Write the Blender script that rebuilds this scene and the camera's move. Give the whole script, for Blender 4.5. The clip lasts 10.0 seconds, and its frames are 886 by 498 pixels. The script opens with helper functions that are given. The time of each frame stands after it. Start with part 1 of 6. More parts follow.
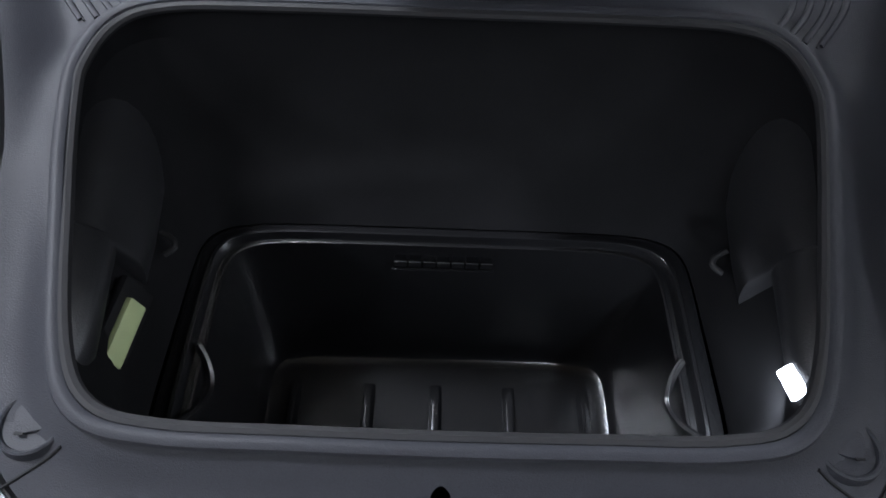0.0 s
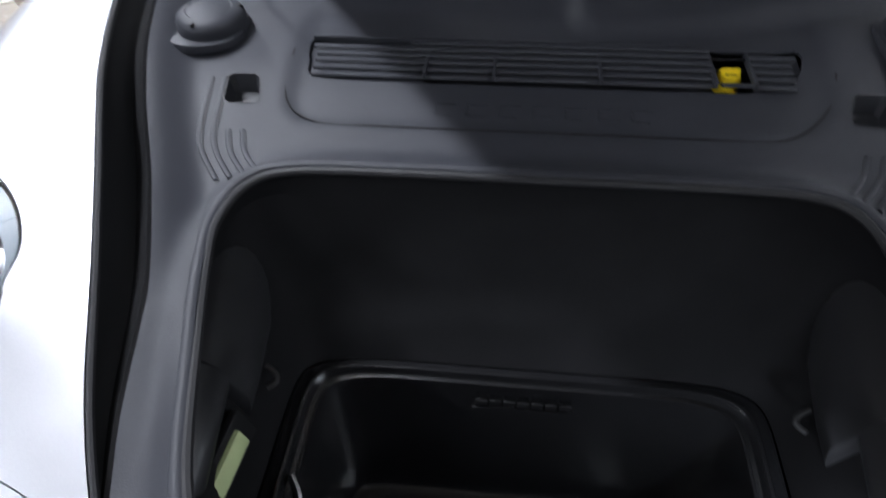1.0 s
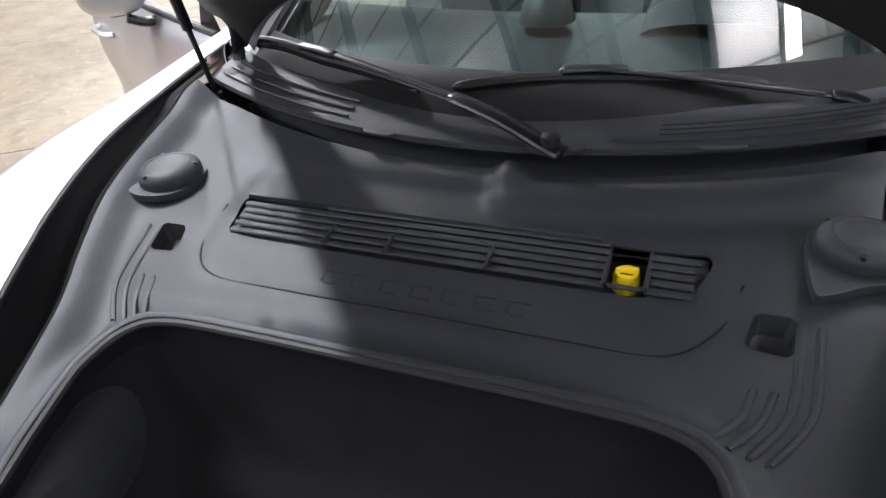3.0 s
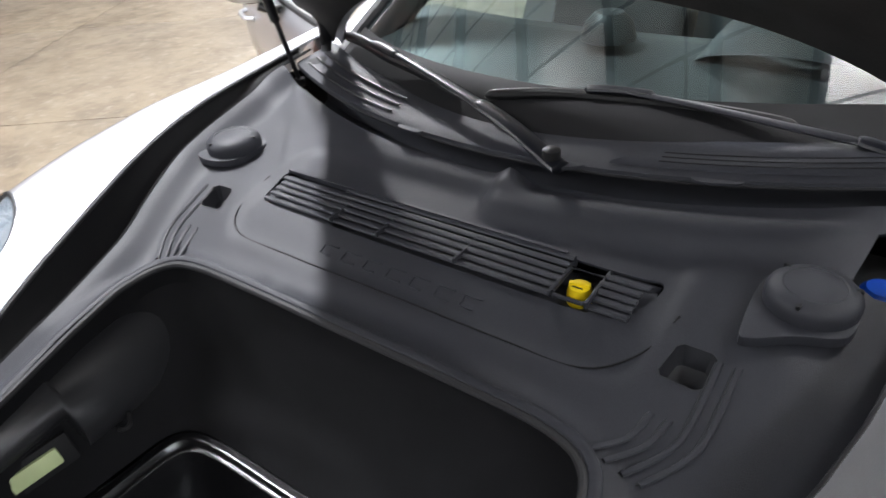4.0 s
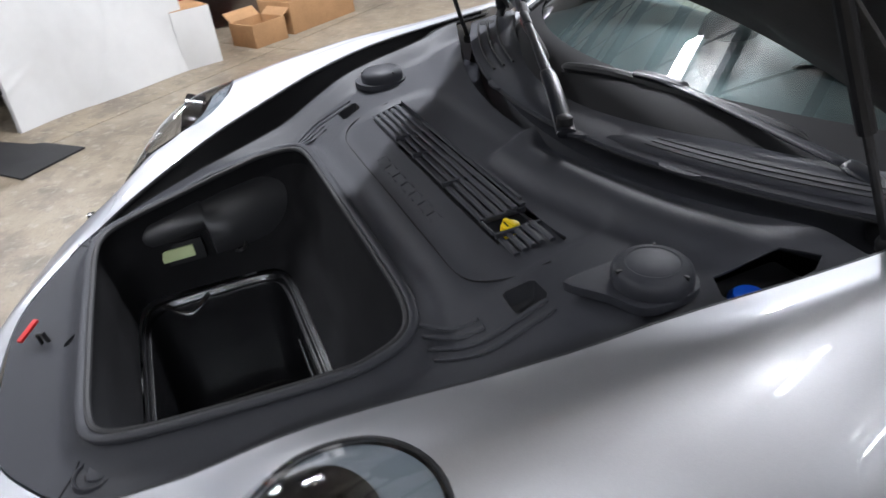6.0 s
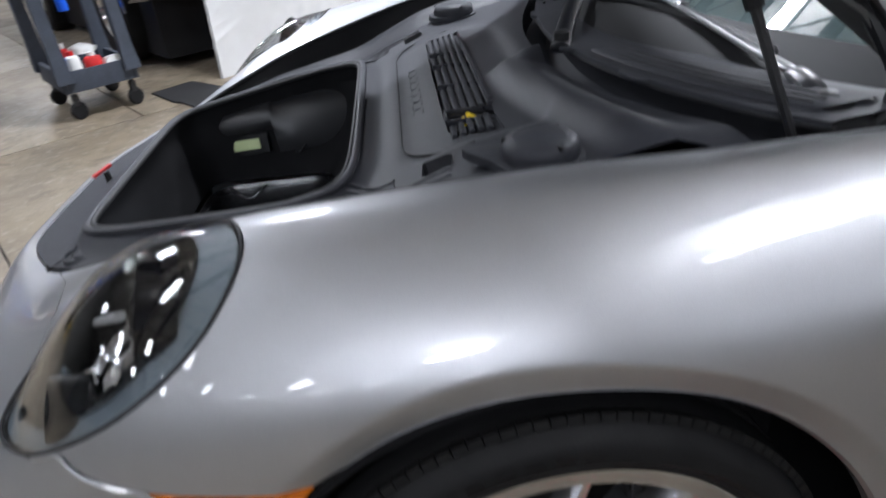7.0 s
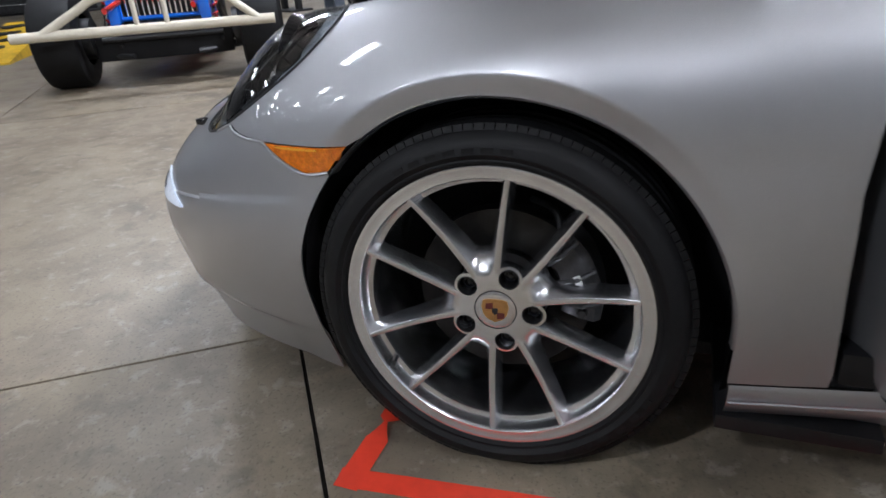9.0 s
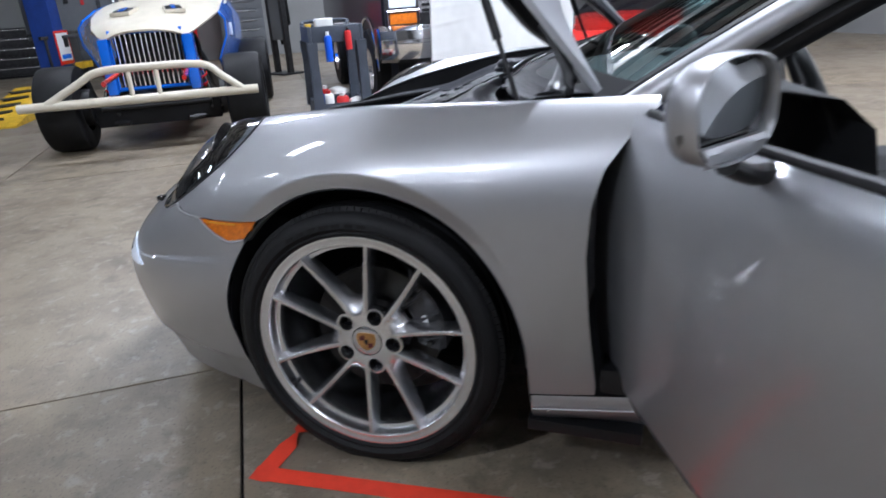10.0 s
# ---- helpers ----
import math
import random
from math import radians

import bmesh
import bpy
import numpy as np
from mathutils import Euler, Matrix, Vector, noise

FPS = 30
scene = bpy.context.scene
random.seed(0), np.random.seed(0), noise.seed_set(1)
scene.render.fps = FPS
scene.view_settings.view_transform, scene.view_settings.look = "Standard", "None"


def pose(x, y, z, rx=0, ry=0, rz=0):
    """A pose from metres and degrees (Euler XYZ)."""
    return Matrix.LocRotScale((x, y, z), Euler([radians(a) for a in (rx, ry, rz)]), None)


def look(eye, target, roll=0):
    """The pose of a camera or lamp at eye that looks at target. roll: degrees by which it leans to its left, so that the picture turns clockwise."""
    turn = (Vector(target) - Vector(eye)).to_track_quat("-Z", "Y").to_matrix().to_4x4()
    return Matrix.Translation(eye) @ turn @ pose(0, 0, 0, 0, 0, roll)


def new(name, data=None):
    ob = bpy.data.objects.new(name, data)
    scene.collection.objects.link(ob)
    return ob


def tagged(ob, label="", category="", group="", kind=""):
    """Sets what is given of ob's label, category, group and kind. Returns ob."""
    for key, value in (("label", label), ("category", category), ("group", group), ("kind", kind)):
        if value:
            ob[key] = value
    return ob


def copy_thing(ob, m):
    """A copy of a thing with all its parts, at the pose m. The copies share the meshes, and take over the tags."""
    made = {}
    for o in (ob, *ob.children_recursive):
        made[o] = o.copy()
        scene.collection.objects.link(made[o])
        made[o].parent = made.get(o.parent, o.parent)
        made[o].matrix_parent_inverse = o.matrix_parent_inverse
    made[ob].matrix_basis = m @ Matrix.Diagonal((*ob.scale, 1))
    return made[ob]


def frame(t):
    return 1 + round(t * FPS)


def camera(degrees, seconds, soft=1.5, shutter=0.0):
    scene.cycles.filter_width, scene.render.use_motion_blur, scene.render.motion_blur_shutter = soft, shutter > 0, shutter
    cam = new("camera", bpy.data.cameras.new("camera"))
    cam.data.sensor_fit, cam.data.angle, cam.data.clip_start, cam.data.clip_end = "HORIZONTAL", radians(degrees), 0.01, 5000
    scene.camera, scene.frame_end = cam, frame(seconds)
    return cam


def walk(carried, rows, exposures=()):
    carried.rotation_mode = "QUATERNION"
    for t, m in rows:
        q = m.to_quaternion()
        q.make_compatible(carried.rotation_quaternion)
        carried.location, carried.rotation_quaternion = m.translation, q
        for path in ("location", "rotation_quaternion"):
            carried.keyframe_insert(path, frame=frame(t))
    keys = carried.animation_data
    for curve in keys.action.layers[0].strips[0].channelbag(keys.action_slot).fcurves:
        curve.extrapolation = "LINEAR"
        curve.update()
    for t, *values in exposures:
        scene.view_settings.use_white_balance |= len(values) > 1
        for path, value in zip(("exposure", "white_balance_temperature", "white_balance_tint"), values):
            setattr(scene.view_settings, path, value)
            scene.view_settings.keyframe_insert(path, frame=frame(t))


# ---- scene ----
cam = camera(68.2, 10.0, shutter=0.4)
PATH = [
    (0, (-0.01, -0.858, 1.227), (0.009, 0.285, -0.414), 2.7),
    (0.5, (-0.024, -0.868, 1.25), (-0.052, 0.366, -0.324), -0.0),
    (1, (-0.033, -0.854, 1.307), (-0.235, 0.519, -0.133), -2.6),
    (1.5, (-0.005, -0.798, 1.332), (-0.337, 0.667, 0.012), -3.4),
    (2, (0.076, -0.757, 1.337), (-0.357, 0.764, 0.113), -3.9),
    (2.5, (0.191, -0.719, 1.321), (-0.35, 0.822, 0.168), -4.9),
    (4, (0.559, -0.662, 1.348), (-0.475, 0.648, 0.246), -5.2),
    (4.5, (0.677, -0.577, 1.344), (-0.602, 0.499, 0.246), -4.9),
    (5, (0.809, -0.539, 1.356), (-0.609, 0.362, 0.271), -5.4),
    (6.5, (1.213, -0.267, 1.33), (-0.453, 0.073, 0.276), -6.6),
    (7, (1.34, -0.09, 1.174), (-0.388, -0.048, 0.168), -6.5),
    (7.5, (1.472, -0.026, 1.018), (-0.275, -0.173, 0.056), -5.5),
    (8, (1.608, 0.031, 0.916), (-0.146, -0.25, -0.002), -4.4),
    (8.5, (1.714, 0.151, 0.9), (-0.01, -0.324, 0.005), -4.1),
    (9, (1.836, 0.299, 0.946), (0.148, -0.345, 0.088), -3.8),
    (9.5, (2.006, 0.475, 1.013), (0.299, -0.204, 0.222), -3.7),
    (10, (2.101, 0.698, 1.103), (0.354, 0.042, 0.383), -3.9),
]
walk(cam, [(t, look(eye, target, roll)) for t, eye, target, roll in PATH],
     exposures=[(0, 0.31, 5950, 10), (1.0, 0.5, 6000, 10), (2.5, 1.03, 6250, 10), (4.0, 1.0, 6400, 10), (5.0, 0.8, 6400, 10), (6.5, 0.6, 6050, 10), (7.5, 0.62, 6000, 10), (8.5, 0.73, 6000, 10), (10, 0.64, 5700, 10)])

# ---- world and lights ----
world = bpy.data.worlds.new("shop_air")
scene.world = world
world.use_nodes = True
world.node_tree.nodes["Background"].inputs[0].default_value = (0.55, 0.58, 0.62, 1)
world.node_tree.nodes["Background"].inputs[1].default_value = 0.05


def add_area_light(x, y, z, lx, ly, power):
    data = bpy.data.lights.new("tube_or_fill_light", "AREA")
    data.shape, data.size, data.size_y, data.energy = "RECTANGLE", lx, ly, power
    data.color = (0.965, 0.965, 1.0)
    ob = new("tube_or_fill_light", data)
    ob.matrix_world = pose(x, y, z, 0, 0, math.degrees(GRID))
    return ob


GRID = radians(35.6)  # the building stands askew to the car


# ---- materials ----
def material(name, colour, rough=0.5, metal=0.0, coat=0.0, coat_rough=0.03, grain=0.0, grain_scale=400.0, bump=0.0, stain=0.0,
             stain_scale=4.0, second=None, spec=0.5, emit=None, emit_strength=0.0, rough_var=0.0, transmission=0.0, ior=1.45):
    m = bpy.data.materials.new(name)
    m.use_nodes = True
    nt = m.node_tree
    b = nt.nodes["Principled BSDF"]
    b.inputs["Base Color"].default_value = (*colour, 1)
    b.inputs["Roughness"].default_value = rough
    b.inputs["Metallic"].default_value = metal
    b.inputs["Coat Weight"].default_value = coat
    b.inputs["Coat Roughness"].default_value = coat_rough
    b.inputs["Specular IOR Level"].default_value = spec
    b.inputs["Transmission Weight"].default_value = transmission
    b.inputs["IOR"].default_value = ior
    if emit:
        b.inputs["Emission Color"].default_value = (*emit, 1)
        b.inputs["Emission Strength"].default_value = emit_strength
    co = nt.nodes.new("ShaderNodeTexCoord")
    if stain or grain or rough_var:
        n1 = nt.nodes.new("ShaderNodeTexNoise")
        n1.inputs["Scale"].default_value, n1.inputs["Detail"].default_value, n1.inputs["Roughness"].default_value = stain_scale, 8, 0.62
        n2 = nt.nodes.new("ShaderNodeTexNoise")
        n2.inputs["Scale"].default_value, n2.inputs["Detail"].default_value = grain_scale, 3
        for n in (n1, n2):
            nt.links.new(co.outputs["Object"], n.inputs["Vector"])
        mix = nt.nodes.new("ShaderNodeMix")
        mix.data_type = "RGBA"
        ramp = nt.nodes.new("ShaderNodeMapRange")
        ramp.inputs["From Min"].default_value, ramp.inputs["From Max"].default_value = 0.36, 0.66
        nt.links.new(n1.outputs["Fac"], ramp.inputs["Value"])
        nt.links.new(ramp.outputs["Result"], mix.inputs["Factor"])
        other = second or tuple(c * (1 - stain) for c in colour)
        mix.inputs["A"].default_value, mix.inputs["B"].default_value = (*colour, 1), (*other, 1)
        mix2 = nt.nodes.new("ShaderNodeMix")
        mix2.data_type, mix2.blend_type = "RGBA", "OVERLAY"
        mix2.inputs["Factor"].default_value = grain
        nt.links.new(mix.outputs["Result"], mix2.inputs["A"])
        nt.links.new(n2.outputs["Fac"], mix2.inputs["B"])
        nt.links.new(mix2.outputs["Result"], b.inputs["Base Color"])
        if rough_var:
            rr = nt.nodes.new("ShaderNodeMapRange")
            rr.inputs["To Min"].default_value, rr.inputs["To Max"].default_value = max(0.02, rough - rough_var), rough + rough_var
            nt.links.new(n1.outputs["Fac"], rr.inputs["Value"])
            nt.links.new(rr.outputs["Result"], b.inputs["Roughness"])
        if bump:
            bp = nt.nodes.new("ShaderNodeBump")
            bp.inputs["Strength"].default_value, bp.inputs["Distance"].default_value = bump, 0.002
            nt.links.new(n2.outputs["Fac"], bp.inputs["Height"])
            nt.links.new(bp.outputs["Normal"], b.inputs["Normal"])
    return m


def clear_glass(name, tint, rough=0.0):
    """A thin pane: lets light through, with a mirror image by Fresnel."""
    m = bpy.data.materials.new(name)
    m.use_nodes = True
    nt = m.node_tree
    nt.nodes.clear()
    out = nt.nodes.new("ShaderNodeOutputMaterial")
    mix = nt.nodes.new("ShaderNodeMixShader")
    lay_ = nt.nodes.new("ShaderNodeLayerWeight")
    lay_.inputs["Blend"].default_value = 0.5
    power = nt.nodes.new("ShaderNodeMath")
    power.operation, power.inputs[1].default_value = "POWER", 5.0
    nt.links.new(lay_.outputs["Facing"], power.inputs[0])
    one = nt.nodes.new("ShaderNodeMapRange")
    one.inputs["To Min"].default_value = 0.043
    nt.links.new(power.outputs[0], one.inputs["Value"])
    # two faces: 2R / (1 + R)
    twice = nt.nodes.new("ShaderNodeMath")
    twice.operation, twice.inputs[1].default_value = "MULTIPLY", 2.0
    plus = nt.nodes.new("ShaderNodeMath")
    plus.operation, plus.inputs[1].default_value = "ADD", 1.0
    fres = nt.nodes.new("ShaderNodeMath")
    fres.operation, fres.use_clamp = "DIVIDE", True
    nt.links.new(one.outputs["Result"], twice.inputs[0])
    nt.links.new(one.outputs["Result"], plus.inputs[0])
    nt.links.new(twice.outputs[0], fres.inputs[0])
    nt.links.new(plus.outputs[0], fres.inputs[1])
    tr = nt.nodes.new("ShaderNodeBsdfTransparent")
    tr.inputs["Color"].default_value = (*tint, 1)
    gl = nt.nodes.new("ShaderNodeBsdfGlossy")
    gl.inputs["Roughness"].default_value = rough
    nt.links.new(fres.outputs[0], mix.inputs["Fac"])
    nt.links.new(tr.outputs["BSDF"], mix.inputs[1])
    nt.links.new(gl.outputs["BSDF"], mix.inputs[2])
    nt.links.new(mix.outputs["Shader"], out.inputs["Surface"])
    return m


SILVER = material("silver_paint", (0.50, 0.507, 0.53), rough=0.475, metal=0.92, coat=1.0, coat_rough=0.02, grain=0.12, grain_scale=900, stain=0.03, stain_scale=2)
DECK = material("grey_moulded_plastic", (0.033, 0.0345, 0.0415), spec=0.32, rough=0.50, grain=0.25, grain_scale=700, bump=0.25, stain=0.12, stain_scale=5, rough_var=0.05)
LINER = material("black_trunk_liner", (0.010, 0.010, 0.011), spec=0.9, rough=0.22, grain=0.3, grain_scale=500, bump=0.2, stain=0.25, stain_scale=7, rough_var=0.1)
FELT = material("black_felt", (0.011, 0.011, 0.012), rough=0.85, spec=0.12, grain=0.4, grain_scale=900, bump=0.5, stain=0.3, stain_scale=6)
BLACK = material("black_plastic", (0.008, 0.008, 0.009), rough=0.42, grain=0.2, grain_scale=500, bump=0.12, stain=0.2)
GLOSSBLACK = material("gloss_black", (0.008, 0.008, 0.01), rough=0.16, coat=0.5, stain=0.1)
RUBBER = material("tyre_rubber", (0.007, 0.007, 0.0075), rough=0.62, spec=0.3, grain=0.25, grain_scale=250, bump=0.15, stain=0.35, stain_scale=9, rough_var=0.08)
GUTTERM = material("gutter_black", (0.010, 0.010, 0.011), rough=0.6, spec=0.25, stain=0.3)
SEALRUBBER = material("seal_rubber", (0.02, 0.02, 0.022), rough=0.6, stain=0.2)
ALLOY = material("alloy_silver", (0.80, 0.805, 0.825), rough=0.27, metal=1.0, coat=0.6, coat_rough=0.05, stain=0.08, stain_scale=12)
DARKMETAL = material("dark_steel", (0.06, 0.06, 0.062), rough=0.45, metal=0.7, stain=0.4, stain_scale=20)
DISC = material("brake_steel", (0.045, 0.043, 0.041), rough=0.42, metal=0.9, stain=0.3, stain_scale=30)
CHROME = material("chrome", (0.88, 0.88, 0.90), rough=0.13, metal=1.0)
AMBER = material("amber_lens", (1.0, 0.25, 0.003), rough=0.20, metal=0.25, coat=1.0, spec=0.6, grain=0.5, grain_scale=260, bump=1.0, stain=0.45, stain_scale=70)
YELLOW = material("yellow_cap", (0.85, 0.62, 0.01), rough=0.4, stain=0.15, stain_scale=30)
GREEN = material("pale_green_handle", (0.50, 0.58, 0.30), rough=0.5, stain=0.08, stain_scale=30)
REDPLASTIC = material("red_plastic", (0.55, 0.02, 0.02), rough=0.4, stain=0.2, stain_scale=20)
GLASS = clear_glass("windscreen_glass", (0.50, 0.67, 0.67))
LENS = clear_glass("headlight_lens", (0.93, 0.94, 0.95))
MIRRORM = material("mirror_glass", (0.85, 0.87, 0.88), rough=0.01, metal=1.0)
LAMPWHITE = material("lit_trunk_lamp", (0.9, 0.9, 0.9), emit=(0.9, 0.92, 1.0), emit_strength=6.0)
AMBERLIGHT = material("pale_amber", (1.0, 0.48, 0.03), rough=0.16, metal=0.3, coat=1.0, grain=0.5, grain_scale=300, bump=0.6)
DRLM = material("daytime_lamp", (0.75, 0.8, 0.9), emit=(0.75, 0.85, 1.0), emit_strength=0.22, rough=0.1, coat=1.0, grain=0.4, grain_scale=120, bump=0.6, stain=0.2, stain_scale=40)
TUBEGLOW = material("tube_glow", (1, 1, 1), emit=(0.96, 0.98, 1.0), emit_strength=16.0)


def concrete():
    """Worn shop concrete: tan blotches, darker oil stains, pale scuffs and fine pits."""
    m = bpy.data.materials.new("stained_concrete")
    m.use_nodes = True
    nt = m.node_tree
    b = nt.nodes["Principled BSDF"]
    geo = nt.nodes.new("ShaderNodeNewGeometry")
    colour = None
    layers = ((1.1, 6, 0.30, 0.70, (0.194, 0.155, 0.105), 1.0), (3.1, 10, 0.44, 0.64, (0.129, 0.104, 0.076), 0.9), (8.0, 12, 0.52, 0.64, (0.081, 0.065, 0.047), 0.62), (0.42, 5, 0.46, 0.60, (0.248, 0.211, 0.161), 0.36),
              (15.0, 8, 0.55, 0.64, (0.318, 0.288, 0.240), 0.55), (110.0, 3, 0.56, 0.68, (0.063, 0.051, 0.040), 0.62))
    for scale, detail, lo, hi, tone, amount in layers:
        n = nt.nodes.new("ShaderNodeTexNoise")
        n.inputs["Scale"].default_value, n.inputs["Detail"].default_value, n.inputs["Roughness"].default_value = scale, detail, 0.66
        n.inputs["Distortion"].default_value = 0.3
        nt.links.new(geo.outputs["Position"], n.inputs["Vector"])
        r = nt.nodes.new("ShaderNodeMapRange")
        r.inputs["From Min"].default_value, r.inputs["From Max"].default_value, r.inputs["To Max"].default_value = lo, hi, amount
        nt.links.new(n.outputs["Fac"], r.inputs["Value"])
        mix = nt.nodes.new("ShaderNodeMix")
        mix.data_type = "RGBA"
        mix.inputs["A"].default_value, mix.inputs["B"].default_value = (0.242, 0.201, 0.144, 1), (*tone, 1)
        nt.links.new(r.outputs["Result"], mix.inputs["Factor"])
        if colour:
            nt.links.new(colour, mix.inputs["A"])
        colour = mix.outputs["Result"]
        if scale == 3.1:
            rough = nt.nodes.new("ShaderNodeMapRange")
            rough.inputs["To Min"].default_value, rough.inputs["To Max"].default_value = 0.30, 0.62
            nt.links.new(n.outputs["Fac"], rough.inputs["Value"])
            nt.links.new(rough.outputs["Result"], b.inputs["Roughness"])
        if scale == 110.0:
            bp = nt.nodes.new("ShaderNodeBump")
            bp.inputs["Strength"].default_value, bp.inputs["Distance"].default_value = 0.15, 0.002
            nt.links.new(n.outputs["Fac"], bp.inputs["Height"])
            nt.links.new(bp.outputs["Normal"], b.inputs["Normal"])
    nt.links.new(colour, b.inputs["Base Color"])
    return m


CONCRETE = concrete()
GAPDARK = material("joint_dirt", (0.014, 0.012, 0.010), rough=0.9, stain=0.3)
TAPE = material("red_floor_tape", (0.75, 0.05, 0.02), rough=0.5, stain=0.18, stain_scale=14)
WALLPAINT = material("grey_wall_paint", (0.13, 0.137, 0.145), rough=0.6, stain=0.15, stain_scale=1.5, grain=0.1, grain_scale=40)
WALLWHITE = material("pale_wall_paint", (0.26, 0.26, 0.255), rough=0.6, stain=0.1, stain_scale=1.2)
CEILM = material("grey_ceiling", (0.76, 0.745, 0.715), rough=0.8, stain=0.2, stain_scale=1)
CARD = material("cardboard", (0.36, 0.20, 0.09), rough=0.8, stain=0.2, stain_scale=6, grain=0.2, grain_scale=80)
WHITEBOARD = material("white_sheet", (0.58, 0.58, 0.57), rough=0.55, stain=0.06, stain_scale=5)
BLUEP = material("blue_race_paint", (0.012, 0.15, 0.72), rough=0.25, coat=0.8, stain=0.15, stain_scale=6)
CREAM = material("cream_paint", (0.62, 0.57, 0.46), rough=0.35, coat=0.3, stain=0.12, stain_scale=8)
REDP = material("red_car_paint", (0.55, 0.015, 0.01), rough=0.25, coat=0.9, stain=0.1)
CARTM = material("slate_blue_plastic", (0.050, 0.060, 0.080), rough=0.55, stain=0.25, stain_scale=12, grain=0.2, grain_scale=120)
YELLOWP = material("yellow_lift_paint", (0.72, 0.45, 0.02), rough=0.45, stain=0.3, stain_scale=12)
BLUELIFT = material("blue_lift_paint", (0.015, 0.05, 0.26), rough=0.4, stain=0.2, stain_scale=8)
LEATHER = material("black_leather", (0.02, 0.02, 0.021), rough=0.5, grain=0.3, grain_scale=260, bump=0.3, stain=0.2)
MATM = material("rubber_mat", (0.018, 0.018, 0.019), rough=0.75, grain=0.3, grain_scale=120, bump=0.4, stain=0.3)
CREST_GOLD = material("badge_gold", (0.60, 0.33, 0.12), rough=0.3, metal=0.8, stain=0.2, stain_scale=60)
CREST_RED = material("badge_red", (0.10, 0.012, 0.010), rough=0.3, coat=0.5)
WHITEINK = material("white_ink", (0.75, 0.75, 0.75), rough=0.5)
SHIRT = material("white_plastic", (0.72, 0.72, 0.70), rough=0.4, stain=0.1, stain_scale=20)
BLUEJUG = material("blue_cap", (0.01, 0.09, 0.60), rough=0.35, stain=0.1)


# ---- mesh helpers ----
def finish(bm, name, sharp=35):
    """Turns a bmesh into mesh data, smooth with hard edges past an angle."""
    bmesh.ops.recalc_face_normals(bm, faces=bm.faces)
    me = bpy.data.meshes.new(name)
    for f in bm.faces:
        f.smooth = True
    for e in bm.edges:
        e.smooth = not (len(e.link_faces) == 2 and e.calc_face_angle(0) > radians(sharp))
    bm.to_mesh(me)
    bm.free()
    return me


def part(name, data, material_, parent=None, label=""):
    """Links a mesh (or bmesh) as one object, under a thing or a part."""
    if isinstance(data, bmesh.types.BMesh):
        data = finish(data, name)
    ob = new(name, data)
    if material_:
        data.materials.append(material_)
    if parent:
        ob.parent = parent
    if label:
        tagged(ob, label)
    return ob


def thing(name, label, category, group="", kind="", at=None):
    ob = new(name)
    ob.empty_display_size = 0.1
    if at is not None:
        ob.matrix_world = at
    return tagged(ob, label, category, group, kind)


def box(sx, sy, sz, bevel=0.0, m=None, seg=2, bm=None):
    """A bevelled box, centred, or placed by m; added to bm if given."""
    b = bmesh.new()
    bmesh.ops.create_cube(b, size=1.0, matrix=Matrix.Diagonal((sx, sy, sz, 1)))
    if bevel:
        bmesh.ops.bevel(b, geom=b.edges[:], offset=bevel, segments=seg, profile=0.7, affect="EDGES")
    if m is not None:
        bmesh.ops.transform(b, matrix=m, verts=b.verts)
    return merge(bm, b)


def merge(bm, b):
    if bm is None:
        return b
    me = bpy.data.meshes.new("tmp")
    b.to_mesh(me)
    b.free()
    bm.from_mesh(me)
    bpy.data.meshes.remove(me)
    return bm


def revolve(profile, n=48, m=None, bm=None, closed=False):
    """Turns (radius, height) pairs round z."""
    b = bmesh.new()
    rings = []
    for r, h in profile:
        rings.append([b.verts.new((r * math.cos(2 * math.pi * k / n), r * math.sin(2 * math.pi * k / n), h)) for k in range(n)] if r > 1e-6
                     else [b.verts.new((0, 0, h))])
    pairs = list(zip(rings, rings[1:] + ([rings[0]] if closed else [])))[: len(rings) if closed else len(rings) - 1]
    for a, c in pairs:
        for k in range(n):
            q = [a[k % len(a)], a[(k + 1) % len(a)], c[(k + 1) % len(c)], c[k % len(c)]]
            q = list(dict.fromkeys(q))
            if len(q) > 2:
                b.faces.new(q)
    if m is not None:
        bmesh.ops.transform(b, matrix=m, verts=b.verts)
    return merge(bm, b)


def smooth_path(pts, per=6, closed=False):
    p = [Vector(q) for q in pts]
    n, out = len(p), []
    for i in range(n if closed else n - 1):
        a, b, c, d = (p[(i - 1) % n], p[i], p[(i + 1) % n], p[(i + 2) % n]) if closed else (p[max(i - 1, 0)], p[i], p[i + 1], p[min(i + 2, n - 1)])
        for k in range(per):
            f = k / per
            out.append(0.5 * ((2 * b) + (c - a) * f + (2 * a - 5 * b + 4 * c - d) * f * f + (3 * b - a - 3 * c + d) * f ** 3))
    return out if closed else out + [p[-1]]


